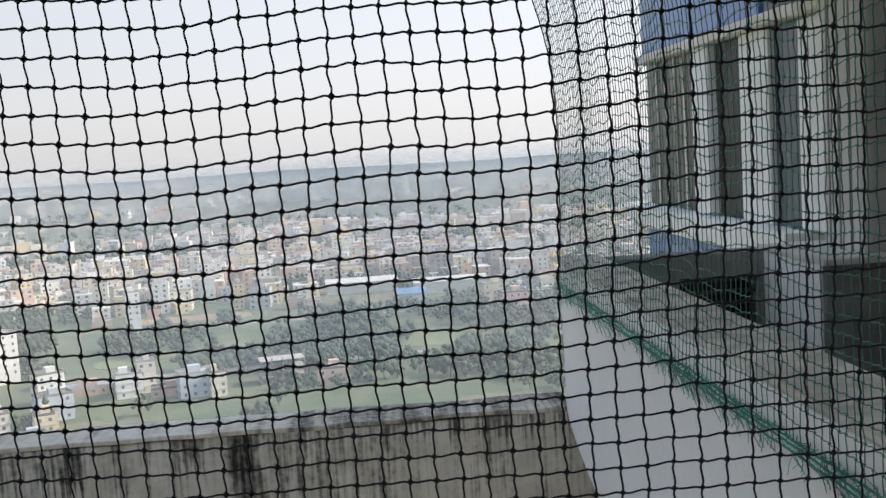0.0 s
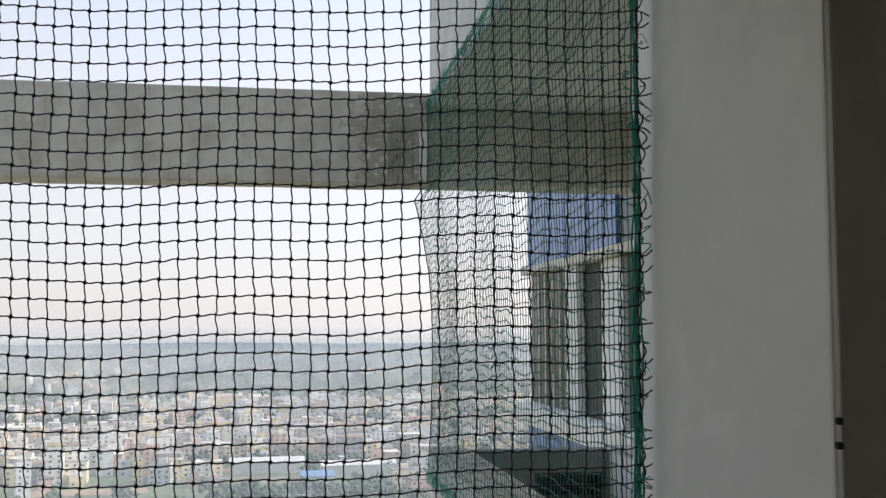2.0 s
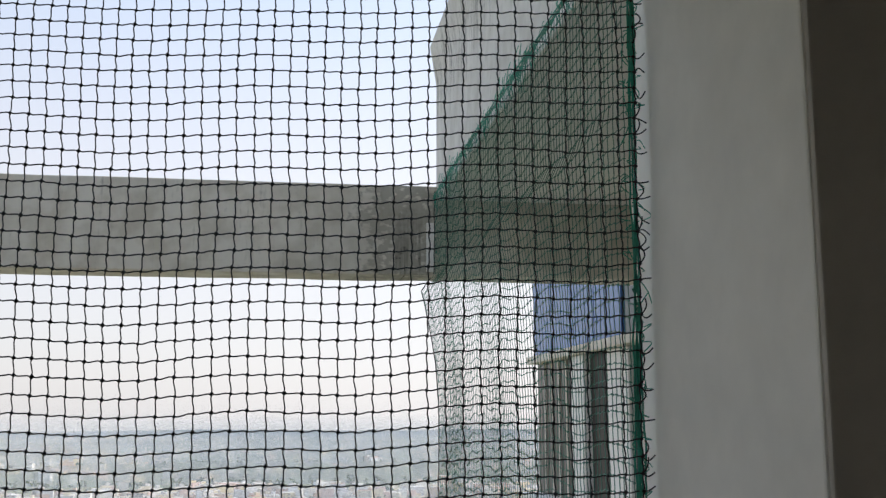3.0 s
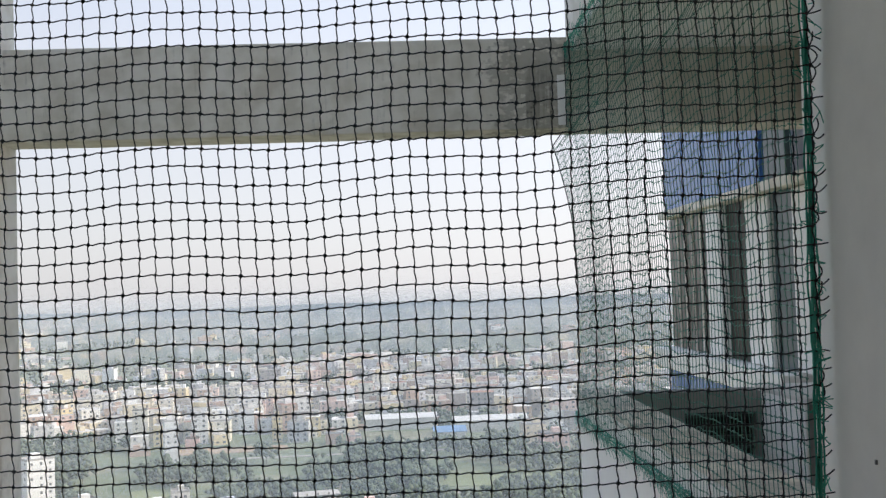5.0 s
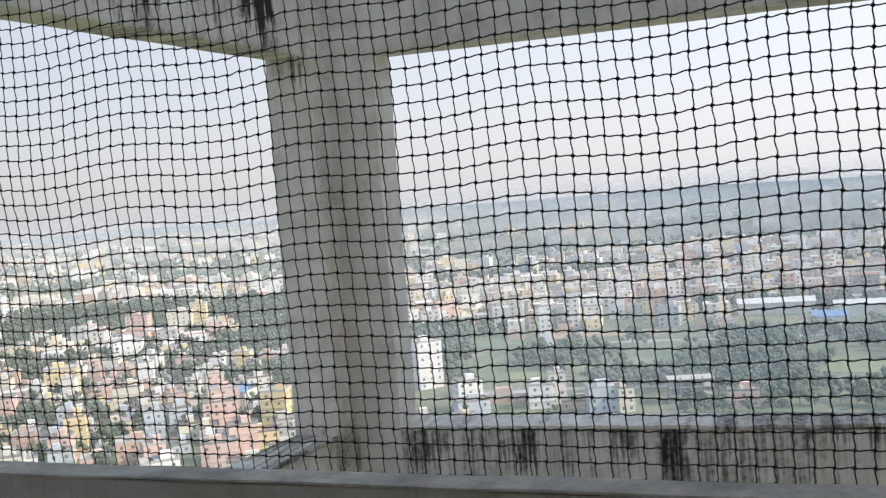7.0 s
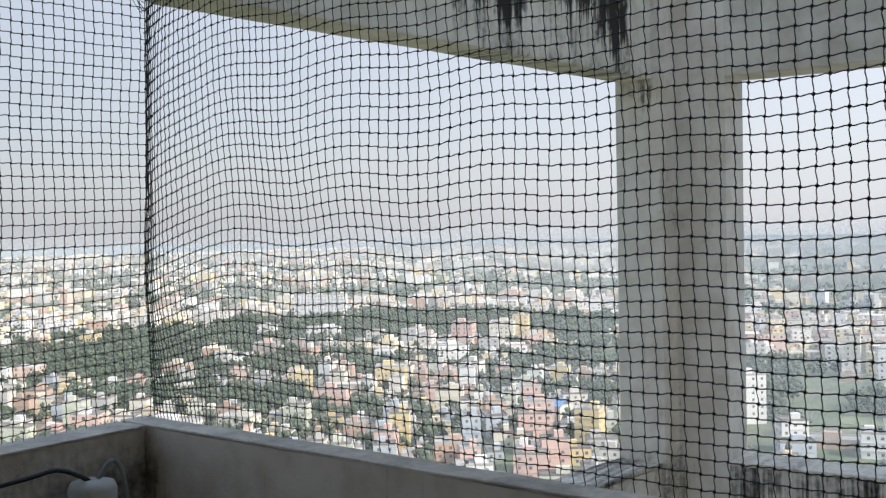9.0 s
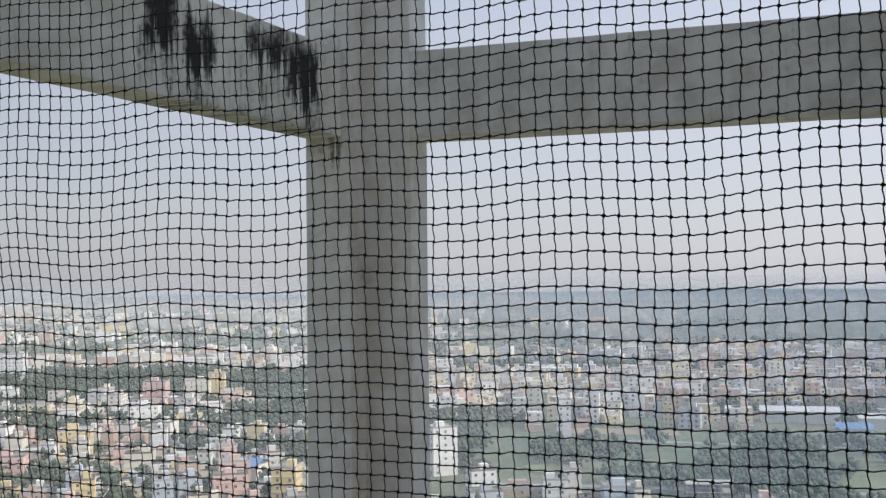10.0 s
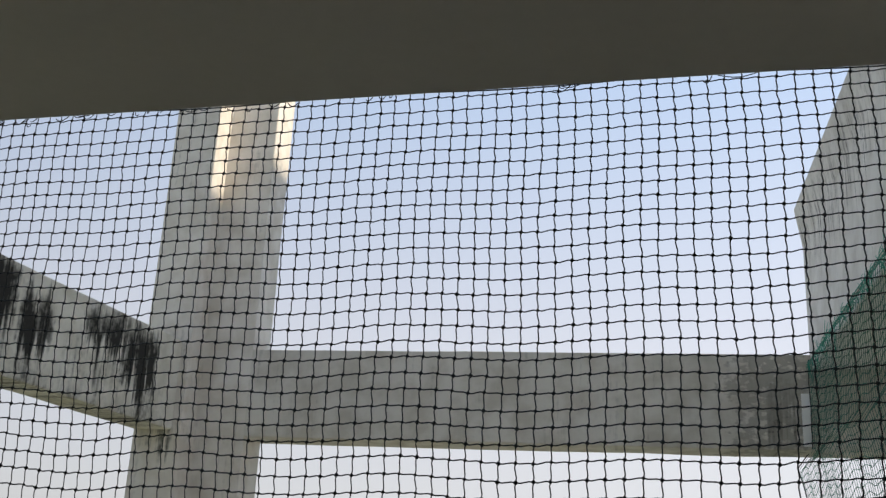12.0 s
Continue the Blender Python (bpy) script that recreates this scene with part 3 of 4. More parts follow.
# facade of the further bay: upright fins, tinted panes, a lintel, a blue glazed band
FX = 2.0
facade = base("window_1", FX, 5.7, 1.05, label="bay of tinted windows between pale fins under blue glazing", category="window", kind="structure")
block("window_sill", M_WHITE, FX - 0.10, FX + 0.2, YO + 0.005, 7.22, 0.98, 1.115, 0.006, facade)
block("lintel", M_FRAME, FX - 0.05, FX + 0.2, 4.25, 7.2, 2.065, 2.12, 0.006, facade)
for y0, y1, mat, nm in ((6.06, 7.18, M_BROWN, "pane"), (5.33, 5.75, M_DARKPANE, "pane"), (4.64, 4.92, M_TEAL, "pane")):
    block(nm, mat, FX + 0.03, FX + 0.06, y0, y1, 1.12, 2.06, 0.002, facade)
for y0, y1, d in ((5.76, 6.05, 0.02), (4.93, 5.32, 0.0), (4.21, 4.63, -0.02)):
    block("fin", M_WHITE, FX - d, FX + 0.2, y0, y1, 1.12, 2.06, 0.01, facade)
for y in (6.12, 6.32, 6.52, 6.72, 6.92):
    block("mullion", M_FRAME, FX + 0.02, FX + 0.05, y, y + 0.025, 1.12, 2.06, 0.003, facade)
for i in range(4):
    y = 5.03 + i * 0.54
    block("blue_pane", M_BLUE, FX + 0.0, FX + 0.03, y, y + 0.525, 2.13, 3.4, 0.002, facade, "blue tinted glass pane")
    block("blue_apron", M_BLUE, FX + 0.0, FX + 0.03, y, y + 0.525, 0.4, 0.975, 0.002, facade, "blue panel below the sill")
block("pane", M_TEAL, FX + 0.01, FX + 0.04, 4.66, 4.98, 2.135, 3.4, 0.002, facade, "dark teal tinted glass pane")
block("wing_body", M_WHITE, FX + 0.205, 9.0, YO + 0.01, 7.2, -4.0, 2.79, 0.01, label="pale painted body of the neighbouring wing", category="building wall", kind="structure")
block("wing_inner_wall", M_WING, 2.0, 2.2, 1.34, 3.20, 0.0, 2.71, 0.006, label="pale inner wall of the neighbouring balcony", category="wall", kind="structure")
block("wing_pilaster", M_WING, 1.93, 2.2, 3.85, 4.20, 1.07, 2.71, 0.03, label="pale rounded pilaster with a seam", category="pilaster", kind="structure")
for y in (3.93, 4.03, 4.12):
    block("wing_seam", M_SHADE_MARK, 1.926, 1.934, y, y + 0.012, 1.08, 2.70, 0.002, label="dark upright groove in the pilaster", category="groove", kind="structure")
# The darkness of the gap is put into its colour.
block("wing_recess", M_DARK, 2.10, 2.2, 3.715, 3.845, 0.0, 2.71, 0.004, label="narrow recess beside the pilaster, its shade painted near-black", category="recess", kind="structure")
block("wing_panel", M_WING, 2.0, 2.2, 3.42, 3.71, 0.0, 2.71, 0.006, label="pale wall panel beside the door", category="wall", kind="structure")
wing_door = base("door_1", 2.0, 3.31, 0.0, label="dark framed door of the neighbouring balcony", category="door", kind="structure")
block("door_frame", M_GRILLE, 1.985, 2.2, 3.205, 3.255, 0.0, 2.15, 0.004, wing_door)
block("door_frame", M_GRILLE, 1.985, 2.2, 3.365, 3.415, 0.0, 2.15, 0.004, wing_door)
block("door_leaf", M_BROWN, 2.04, 2.09, 3.257, 3.363, 0.0, 2.15, 0.004, wing_door)
block("transom", M_WHITE, 2.0, 2.2, 3.205, 3.415, 2.155, 2.71, 0.004, wing_door)

wing_net = base("safety_net", RX - 0.012, 2.8, 1.0, label="dark green knotted net closing the neighbouring balcony", category="net")
WN, WV = 92, 52


def wing_surface(u, v):
    w = v / WV
    h = 1.00 + w * 1.74
    far = np.where(h > 2.33, Y2 - 0.012, 4.10 + np.where(h > 1.6, 0.72 * ((h - 1.6) / 0.74) ** 2, 0.15 * ((1.6 - h) / 0.6) ** 2))
    near = 1.36
    y = near + (far - near) * u / WN
    x = RX - 0.014 - 0.006 * np.sin(u * 0.21) * np.sin(w * np.pi)
    z = 1.00 + w * 1.74 + 0.012 * np.sin(u * 0.35) * np.sin(w * np.pi) + 0.010 * np.sin(u * 1.1 + v * 0.5) * np.clip(u / WN, 0, 1)
    return np.stack([x + 0.0 * v, y, z], -1)


G_WING = knot_grid(WN, WV, wing_surface, 6)
net_parts(wing_net, G_WING, M_NET_G, 0.00105, 0.0034, 0.0018, 21)
put_mesh("edge_cord", tube_mesh("edge_cord", [G_WING[WN], G_WING[WN] + np.array([0, -0.006, 0.004])], 0.0020, 5), M_NET, wing_net)
low = base("border_rope", RX - 0.02, 2.8, 1.0, label="green rope with frayed net ends along the white parapet", category="rope")
for k in range(3):
    put_mesh("rope_strand", tube_mesh("rope_strand", [rope_line((RX - 0.016, 1.36, 0.995 - 0.012 * k), (RX - 0.016, Y2, 1.0 - 0.012 * k), 130, 0.008, 60 + k)], 0.0024, 5), M_ROPE, low)
fray, pale = [], []
for _ in range(400):
    y = 1.36 + rng.random() * (Y2 - 1.36)
    t = np.linspace(0, 1, 8)[:, None]
    drop, lean = 0.02 + 0.065 * rng.random(), rng.normal(0, 0.035)
    p = np.array([[RX - 0.016, y, 1.015 - 0.02 * rng.random()]])
    q = p + t * np.array([[0.0, lean, -drop]]) + np.sin(t * np.pi * (1 + rng.random())) * np.array([[-0.006, rng.normal(0, 0.022), 0]])
    (fray if rng.random() < 0.72 else pale).append(q)
tagged(put_mesh("fringe", tube_mesh("fringe", fray, 0.0007, 4), M_FRAY, low), kind="stuff")
tagged(put_mesh("dark_fringe", tube_mesh("dark_fringe", pale, 0.0009, 4), M_NET_G, low), kind="stuff")
high = base("border_rope", RX - 0.02, 2.8, 2.74, label="green rope with loose loops along the upper slab edge", category="rope")
fray = []
for k in range(2):
    put_mesh("rope_strand", tube_mesh("rope_strand", [rope_line((RX - 0.016, 1.36, 2.745 - 0.012 * k), (RX - 0.016, Y2 + 0.02, 2.735 - 0.012 * k), 130, 0.007, 70 + k)], 0.0022, 5), M_ROPE, high)
for _ in range(330):
    y = 1.36 + rng.random() * (Y2 - 1.36)
    t = np.linspace(0, 1, 8)[:, None]
    p = np.array([[RX - 0.016, y, 2.74 - 0.02 * rng.random()]])
    fray.append(p + t * np.array([[0.0, rng.normal(0, 0.03), rng.normal(-0.01, 0.035)]]) + np.sin(t * np.pi) * np.array([[-0.005, rng.normal(0, 0.02), 0]]))
tagged(put_mesh("fringe", tube_mesh("fringe", fray, 0.0011, 4), M_ROPE, high), kind="stuff")
put_mesh("upright_rope", tube_mesh("upright_rope", [rope_line((RX - 0.02, Y2 + 0.03, 2.36), (RX - 0.02, Y2 + 0.03, 2.74), 30, 0.006, 91)], 0.003, 5), M_ROPE, high)

# ---- the tower's own mass, below and above ----
block("tower_body", M_WHITE, LX - 0.12, 9.0, -12.0, 1.18, GROUND, -0.16, 0.02, label="plain white body of the tower below the balcony", category="building wall", kind="structure")
block("tower_wing_body", M_WHITE, RX + 0.21, 9.0, 1.19, 7.2, GROUND, -4.01, 0.02, label="plain white body of the tower's wing", category="building wall", kind="structure")
block("tower_frame_base", M_FRAME, XL, RX + 0.2, 1.19, YO, GROUND, -4.01, 0.02, label="plain base below the open frame", category="building wall", kind="structure")
block("tower_upper", M_WHITE, LX - 0.12, 2.6, -12.0, 0.9, 2.81, 6.5, 0.02, label="plain white storey above the balcony", category="building wall", kind="structure")

# ---- the city far below ----
def ground_material():
    """Plots of field, scrub and bare earth, each with its own tone, under broader patches."""
    m, nt, p = graph("city ground")
    geo = nt.nodes.new("ShaderNodeNewGeometry")
    mp = nt.nodes.new("ShaderNodeMapping")
    mp.inputs["Rotation"].default_value = (0, 0, 0.3)
    mp.inputs["Scale"].default_value = (1.0, 1.9, 1.0)
    nt.links.new(geo.outputs["Position"], mp.inputs["Vector"])
    plots = nt.nodes.new("ShaderNodeTexVoronoi")
    plots.inputs["Scale"].default_value, plots.inputs["Randomness"].default_value = 0.017, 0.75
    nt.links.new(mp.outputs[0], plots.inputs["Vector"])
    sep = nt.nodes.new("ShaderNodeSeparateColor")
    nt.links.new(plots.outputs["Color"], sep.inputs[0])
    field = ramp(nt, sep.outputs[0], [(0.0, (0.075, 0.115, 0.055)), (0.30, (0.105, 0.150, 0.070)), (0.52, (0.15, 0.18, 0.09)), (0.68, (0.22, 0.20, 0.12)), (0.80, (0.33, 0.25, 0.16)), (0.92, (0.26, 0.25, 0.20))], True)
    far = ramp(nt, noise_at(nt, 0.004, 5), [(0.36, (0.075, 0.115, 0.055)), (0.54, (0.12, 0.155, 0.080)), (0.70, (0.26, 0.23, 0.16))])
    near = ramp(nt, noise_at(nt, 0.06, 6), [(0.35, (0.07, 0.105, 0.05)), (0.65, (0.22, 0.21, 0.14))])
    nt.links.new(mix(nt, 0.38, mix(nt, 0.45, far, field), near), p.inputs["Base Color"])
    p.inputs["Roughness"].default_value = 0.95
    return m


PALETTE = [(0.74, 0.70, 0.62), (0.74, 0.64, 0.46), (0.56, 0.40, 0.30), (0.82, 0.81, 0.78), (0.74, 0.60, 0.33), (0.50, 0.49, 0.47), (0.70, 0.50, 0.43),
           (0.62, 0.64, 0.52), (0.50, 0.55, 0.60), (0.70, 0.67, 0.61), (0.76, 0.71, 0.58), (0.38, 0.34, 0.30)]


def island_material():
    """Town houses: one paint per house, with grey or red flat roofs."""
    m, nt, p = graph("town house paint")
    geo = nt.nodes.new("ShaderNodeNewGeometry")
    rnd = geo.outputs["Random Per Island"]
    paints = [(0.80, 0.76, 0.67), (0.80, 0.70, 0.49), (0.56, 0.40, 0.30), (0.88, 0.87, 0.84), (0.80, 0.66, 0.38), (0.60, 0.59, 0.57), (0.80, 0.58, 0.48), (0.90, 0.87, 0.80), (0.86, 0.80, 0.64), (0.42, 0.38, 0.34)]
    wall = ramp(nt, rnd, [(i / len(paints), c) for i, c in enumerate(paints)], True)
    roof = ramp(nt, calc(nt, "FRACT", calc(nt, "MULTIPLY", rnd, 37.0)), [(0.0, (0.40, 0.38, 0.34)), (0.30, (0.58, 0.56, 0.52)), (0.52, (0.24, 0.22, 0.20)), (0.74, (0.78, 0.76, 0.72)), (0.92, (0.36, 0.19, 0.13))], True)
    sep = nt.nodes.new("ShaderNodeSeparateXYZ")
    nt.links.new(geo.outputs["True Normal"], sep.inputs[0])
    up = calc(nt, "GREATER_THAN", sep.outputs["Z"], 0.7)
    colour = mix(nt, up, wall, roof)
    dirt = ramp(nt, noise_at(nt, 0.35, 5), [(0.3, 0.78), (0.65, 1.0)])
    g = nt.nodes.new("ShaderNodeMix")
    g.data_type, g.blend_type = "RGBA", "MULTIPLY"
    g.inputs[0].default_value = 1.0
    nt.links.new(colour, g.inputs[6]), nt.links.new(dirt, g.inputs[7])
    nt.links.new(g.outputs[2], p.inputs["Base Color"])
    p.inputs["Roughness"].default_value = 0.85
    return m


M_GROUND = ground_material()
M_TOWN = island_material()
M_PANE = surface("far window glass", (0.17, 0.17, 0.17), 0.35, 0.2, 0.4, 3.0, 0.0)
M_SHED = surface("pale sheet roof", (0.66, 0.66, 0.64), 0.5, 0.08, 0.1, 1.5)
M_SHEDB = surface("blue sheet roof", (0.16, 0.29, 0.50), 0.5, 0.1, 0.1, 1.5)
M_CITY = [surface("house paint", c, 0.85, 0.12, 0.15, 1.2) for c in PALETTE[:11]]
M_ROOF = [surface("flat roof cement", c, 0.9, 0.18, 0.2, 1.5) for c in ((0.28, 0.265, 0.24), (0.46, 0.445, 0.42), (0.22, 0.185, 0.165))]


def leaf_material():
    m, nt, p = graph("tree foliage")
    geo = nt.nodes.new("ShaderNodeNewGeometry")
    c = ramp(nt, geo.outputs["Random Per Island"], [(0.0, (0.046, 0.072, 0.042)), (0.5, (0.068, 0.097, 0.054)), (1.0, (0.10, 0.125, 0.070))])
    nt.links.new(c, p.inputs["Base Color"])
    p.inputs["Roughness"].default_value = 0.8
    return m


M_LEAF = leaf_material()
M_BARK = surface("bark", (0.12, 0.09, 0.06), 0.9, 0.2, 0.5, 4.0)

me = bpy.data.meshes.new("ground")
bm = bmesh.new()
bmesh.ops.create_circle(bm, cap_ends=True, radius=4900, segments=96)
bmesh.ops.translate(bm, vec=(0, 0, GROUND), verts=bm.verts)
tagged(part("ground", bm, M_GROUND), "hazy mottled plain of fields and bare earth", "ground", kind="structure")

M_EARTH = surface("bare brown earth", (0.36, 0.26, 0.17), 0.95, 0.25, 0.03, 0.5)
M_GRASS = surface("pale dry grass", (0.20, 0.23, 0.11), 0.95, 0.25, 0.03, 0.5)
M_ROAD = surface("dusty road", (0.36, 0.34, 0.30), 0.9, 0.15, 0.05, 0.8)

rng = np.random.default_rng(20)
AZ0, AZ1 = -22.0, 82.0               # degrees to the left of straight ahead


def polar(az, d):
    a = np.radians(az)
    return -np.sin(a) * d, np.cos(a) * d


# fields, woods and clearings of the plain: bearing, distance, their spreads, weight (positive is green)
ZONES = ((-6, 470, 7, 75, 1.3), (3, 545, 9, 60, 1.2), (11, 545, 6, 60, 1.1), (18.5, 600, 3, 80, 1.2), (3, 715, 7, 22, 0.7), (-12, 820, 6, 80, 0.7),
         (37, 940, 12, 85, 1.7), (52, 800, 7, 60, 1.3), (33, 655, 6, 32, 0.9), (43, 690, 5, 32, 0.9), (25, 720, 4, 60, 0.8), (38, 1500, 14, 130, 0.9),
         (12, 1050, 4, 45, 0.7), (-4, 1000, 5, 50, 0.7), (3, 1450, 12, 90, 0.5), (46, 560, 4, 26, 0.8), (29, 560, 4, 24, 0.6), (39, 500, 3, 20, 0.7),
         (8, 840, 7, 70, -1.2), (14, 720, 5, 50, -1.1), (-3, 820, 6, 60, -0.7), (4, 1200, 9, 110, -0.6), (10, 425, 6, 18, -1.2), (36, 780, 8, 26, -0.8))


def greens(x, y):
    """How wooded a place is, -1 to 1."""
    v = 0.9 * noise.noise(Vector((x / 230.0, y / 230.0, 3.1))) + 0.6 * noise.noise(Vector((x / 70.0, y / 70.0, 7.7)))
    az = math.degrees(math.atan2(-x, y))
    d = math.hypot(x, y)
    for a, r, sa, sr, weight in ZONES:
        v += weight * math.exp(-((az - a) / sa) ** 2 - ((d - r) / sr) ** 2)
    return v


def window_mesh():
    bm = box(bmesh.new(), -0.55, 0.55, -0.05, 0.05, -0.55, 0.6)
    me = bpy.data.meshes.new("window")
    bm.to_mesh(me)
    bm.free()
    me.materials.append(M_PANE)
    return me


WINDOW = window_mesh()
taken = []


def clear(x, y, r):
    return all((x - a) ** 2 + (y - b) ** 2 > (r + c) ** 2 for a, b, c in taken)


def house(x, y, w, d, storeys, turn, wall_mat, roof_mat, label, windows=True, mumty=True, storey=3.1):
    """A flat-roofed town house: walls, a roof with its parapet, a stair head, windows on the two sides turned to the tower."""
    h = storeys * storey
    thing = base("house", x, y, GROUND, turn, label=label, category="house", group="houses of the town")
    m = thing.matrix_world
    taken.append((x, y, max(w, d) * 0.6))

    def add(name, bm, mat):
        ob = new(name, bpy.data.meshes.new(name))
        bm.to_mesh(ob.data)
        bm.free()
        ob.data.materials.append(mat)
        ob.parent = thing
        return ob

    bm = box(bmesh.new(), -w / 2, w / 2, -d / 2, d / 2, 0, h)
    for k in range(1, storeys):
        box(bm, -w / 2 - 0.25, w / 2 + 0.25, -d / 2 - 0.25, d / 2 + 0.25, k * storey - 0.12, k * storey + 0.06)
    add("wall", bm, wall_mat)
    bm = box(bmesh.new(), -w / 2 + 0.2, w / 2 - 0.2, -d / 2 + 0.2, d / 2 - 0.2, h + 0.01, h + 0.15)
    for a, b, c, e in ((-w / 2, w / 2, -d / 2, -d / 2 + 0.2), (-w / 2, w / 2, d / 2 - 0.2, d / 2), (-w / 2, -w / 2 + 0.2, -d / 2 + 0.2, d / 2 - 0.2), (w / 2 - 0.2, w / 2, -d / 2 + 0.2, d / 2 - 0.2)):
        box(bm, a, b, c, e, h + 0.01, h + 0.9)
    add("roof", bm, roof_mat)
    if mumty:
        a, b = rng.uniform(-0.2, 0.2) * w, rng.uniform(-0.2, 0.2) * d
        add("stair_head", box(bmesh.new(), a - w * 0.17, a + w * 0.17, b - d * 0.17, b + d * 0.17, h + 0.16, h + 2.7), wall_mat)
        if rng.random() < 0.6:
            bm = bmesh.new()
            bmesh.ops.create_cone(bm, cap_ends=True, segments=10, radius1=0.8, radius2=0.7, depth=1.5, matrix=Matrix.Translation((-a, -b, h + 0.93)))
            add("water_tank", bm, M_RUBBER if rng.random() < 0.6 else M_PLASTIC)
    if windows:
        inv = m.to_3x3().inverted()
        to_eye = inv @ Vector((-x, -y, 0)).normalized()
        for k in range(storeys):
            z = k * storey + storey * 0.52
            for axis, span, off in ((0, w, d / 2), (1, d, w / 2)):
                n = max(2, int(span / 3.4))
                sgn = -1 if (to_eye.y if axis == 0 else to_eye.x) < 0 else 1
                for i in range(n):
                    if rng.random() < 0.12:
                        continue
                    s = (i + 0.5) / n * span - span / 2
                    ob = new("window", WINDOW)
                    ob.parent = thing
                    ob.matrix_local = pose(s, sgn * off, z, 0, 0, 0) if axis == 0 else pose(sgn * off, s, z, 0, 0, 90)
    return thing


def spot(t_az, d):
    return polar(t_az, d)


# landmarks: bearing, distance, width, depth, storeys, turn, wall paint, roof, label
for az, dd, w, d, st, turn, wall_k, roof_k, lab in (
        (19.3, 492, 12, 10, 7, 42, 3, 1, "tall white apartment block with small dark windows"),
        (12.7, 575, 7, 7, 8, 20, 3, 1, "slim white apartment tower above the fields"),
        (14.2, 672, 9, 9, 7, 10, 10, 0, "tall cream apartment tower in the town"),
        (13.2, 690, 12, 10, 5, 30, 1, 1, "cream apartment block beside a slim tower"),
        (7.2, 655, 6, 8, 5, 8, 4, 1, "narrow yellow apartment block among low houses"),
        (8.3, 785, 14, 11, 4, 5, 6, 2, "red-brown apartment house in the town"),
        (6.6, 820, 30, 14, 6, 12, 1, 1, "broad cream apartment block with many windows"),
        (9.3, 850, 24, 13, 6, 18, 10, 1, "pale cream apartment block with many windows"),
        (12.0, 880, 20, 13, 5, 14, 0, 0, "white apartment block in the dense town"),
        (3.4, 900, 26, 14, 5, 6, 3, 1, "bright white apartment block in the town"),
        (-1.0, 960, 22, 14, 6, 4, 9, 1, "pale grey apartment block in the town"),
        (16.5, 840, 24, 14, 5, 20, 10, 1, "pale cream apartment block beyond dark trees"),
        (13.2, 430, 10, 9, 3, 16, 3, 1, "white two-part house near the fields"),
        (12.3, 436, 7, 7, 4, 16, 9, 1, "pale grey narrow house beside a white one"),
        (15.2, 446, 22, 11, 1, 14, 2, 1, "low brown building under a flat white roof"),
        (9.7, 418, 15, 10, 3, 20, 8, 1, "blue-grey painted house of three storeys"),
        (8.7, 415, 6, 9, 3, 20, 10, 0, "cream stair tower beside a blue-grey house"),
        (11.3, 424, 12, 8, 1, 10, 2, 2, "low brown house with a cement roof"),
        (2.5, 418, 12, 9, 2, 5, 6, 0, "pink low house behind the trees"),
        (-7.6, 560, 14, 11, 4, 8, 6, 0, "pink apartment house beside the fields"),
        (-6.5, 575, 12, 10, 5, 10, 1, 1, "cream apartment house beside the fields"),
        (-8.6, 700, 22, 13, 6, 6, 9, 1, "pale grey apartment block near the sheds"),
        (-5.3, 790, 22, 13, 5, 6, 3, 1, "white apartment block beyond the warehouse"),
        (27.6, 432, 10, 11, 5, 14, 4, 1, "yellow apartment block with rows of windows"),
        (37.9, 428, 8, 10, 5, 34, 4, 0, "bright yellow apartment block with a blank wall"),
        (38.3, 575, 16, 12, 5, 30, 4, 1, "yellow and orange apartment block with balconies"),
        (34.3, 800, 16, 14, 6, 20, 6, 0, "peach pink apartment block of six storeys"),
        (32.2, 800, 18, 14, 6, 24, 10, 1, "cream apartment block beside a pink one"),
        (31.2, 815, 12, 12, 7, 24, 4, 1, "tall yellow apartment block beside a cream one"),
        (42.0, 1080, 52, 16, 8, 26, 3, 1, "wide white apartment slab above the trees"),
        (41.9, 850, 26, 14, 4, 30, 3, 1, "large white block among the low houses"),
        (44.9, 880, 15, 12, 4, 30, 3, 1, "white block beyond the low houses"),
        (35.0, 700, 18, 12, 4, 40, 3, 1, "white house with a plain wall"),
        (31.8, 500, 6, 8, 4, 20, 7, 0, "pale green-buff narrow house"),
        (41.5, 520, 16, 12, 4, 28, 6, 0, "pink house with a flat roof"),
        (50.2, 430, 24, 15, 5, 24, 3, 1, "large white block at the edge of town"),
        (46.5, 470, 16, 12, 3, 20, 10, 1, "pale cream house at the edge of town")):
    x, y = spot(az, dd)
    house(x, y, w, d, st, turn, M_CITY[wall_k], M_ROOF[roof_k], lab)

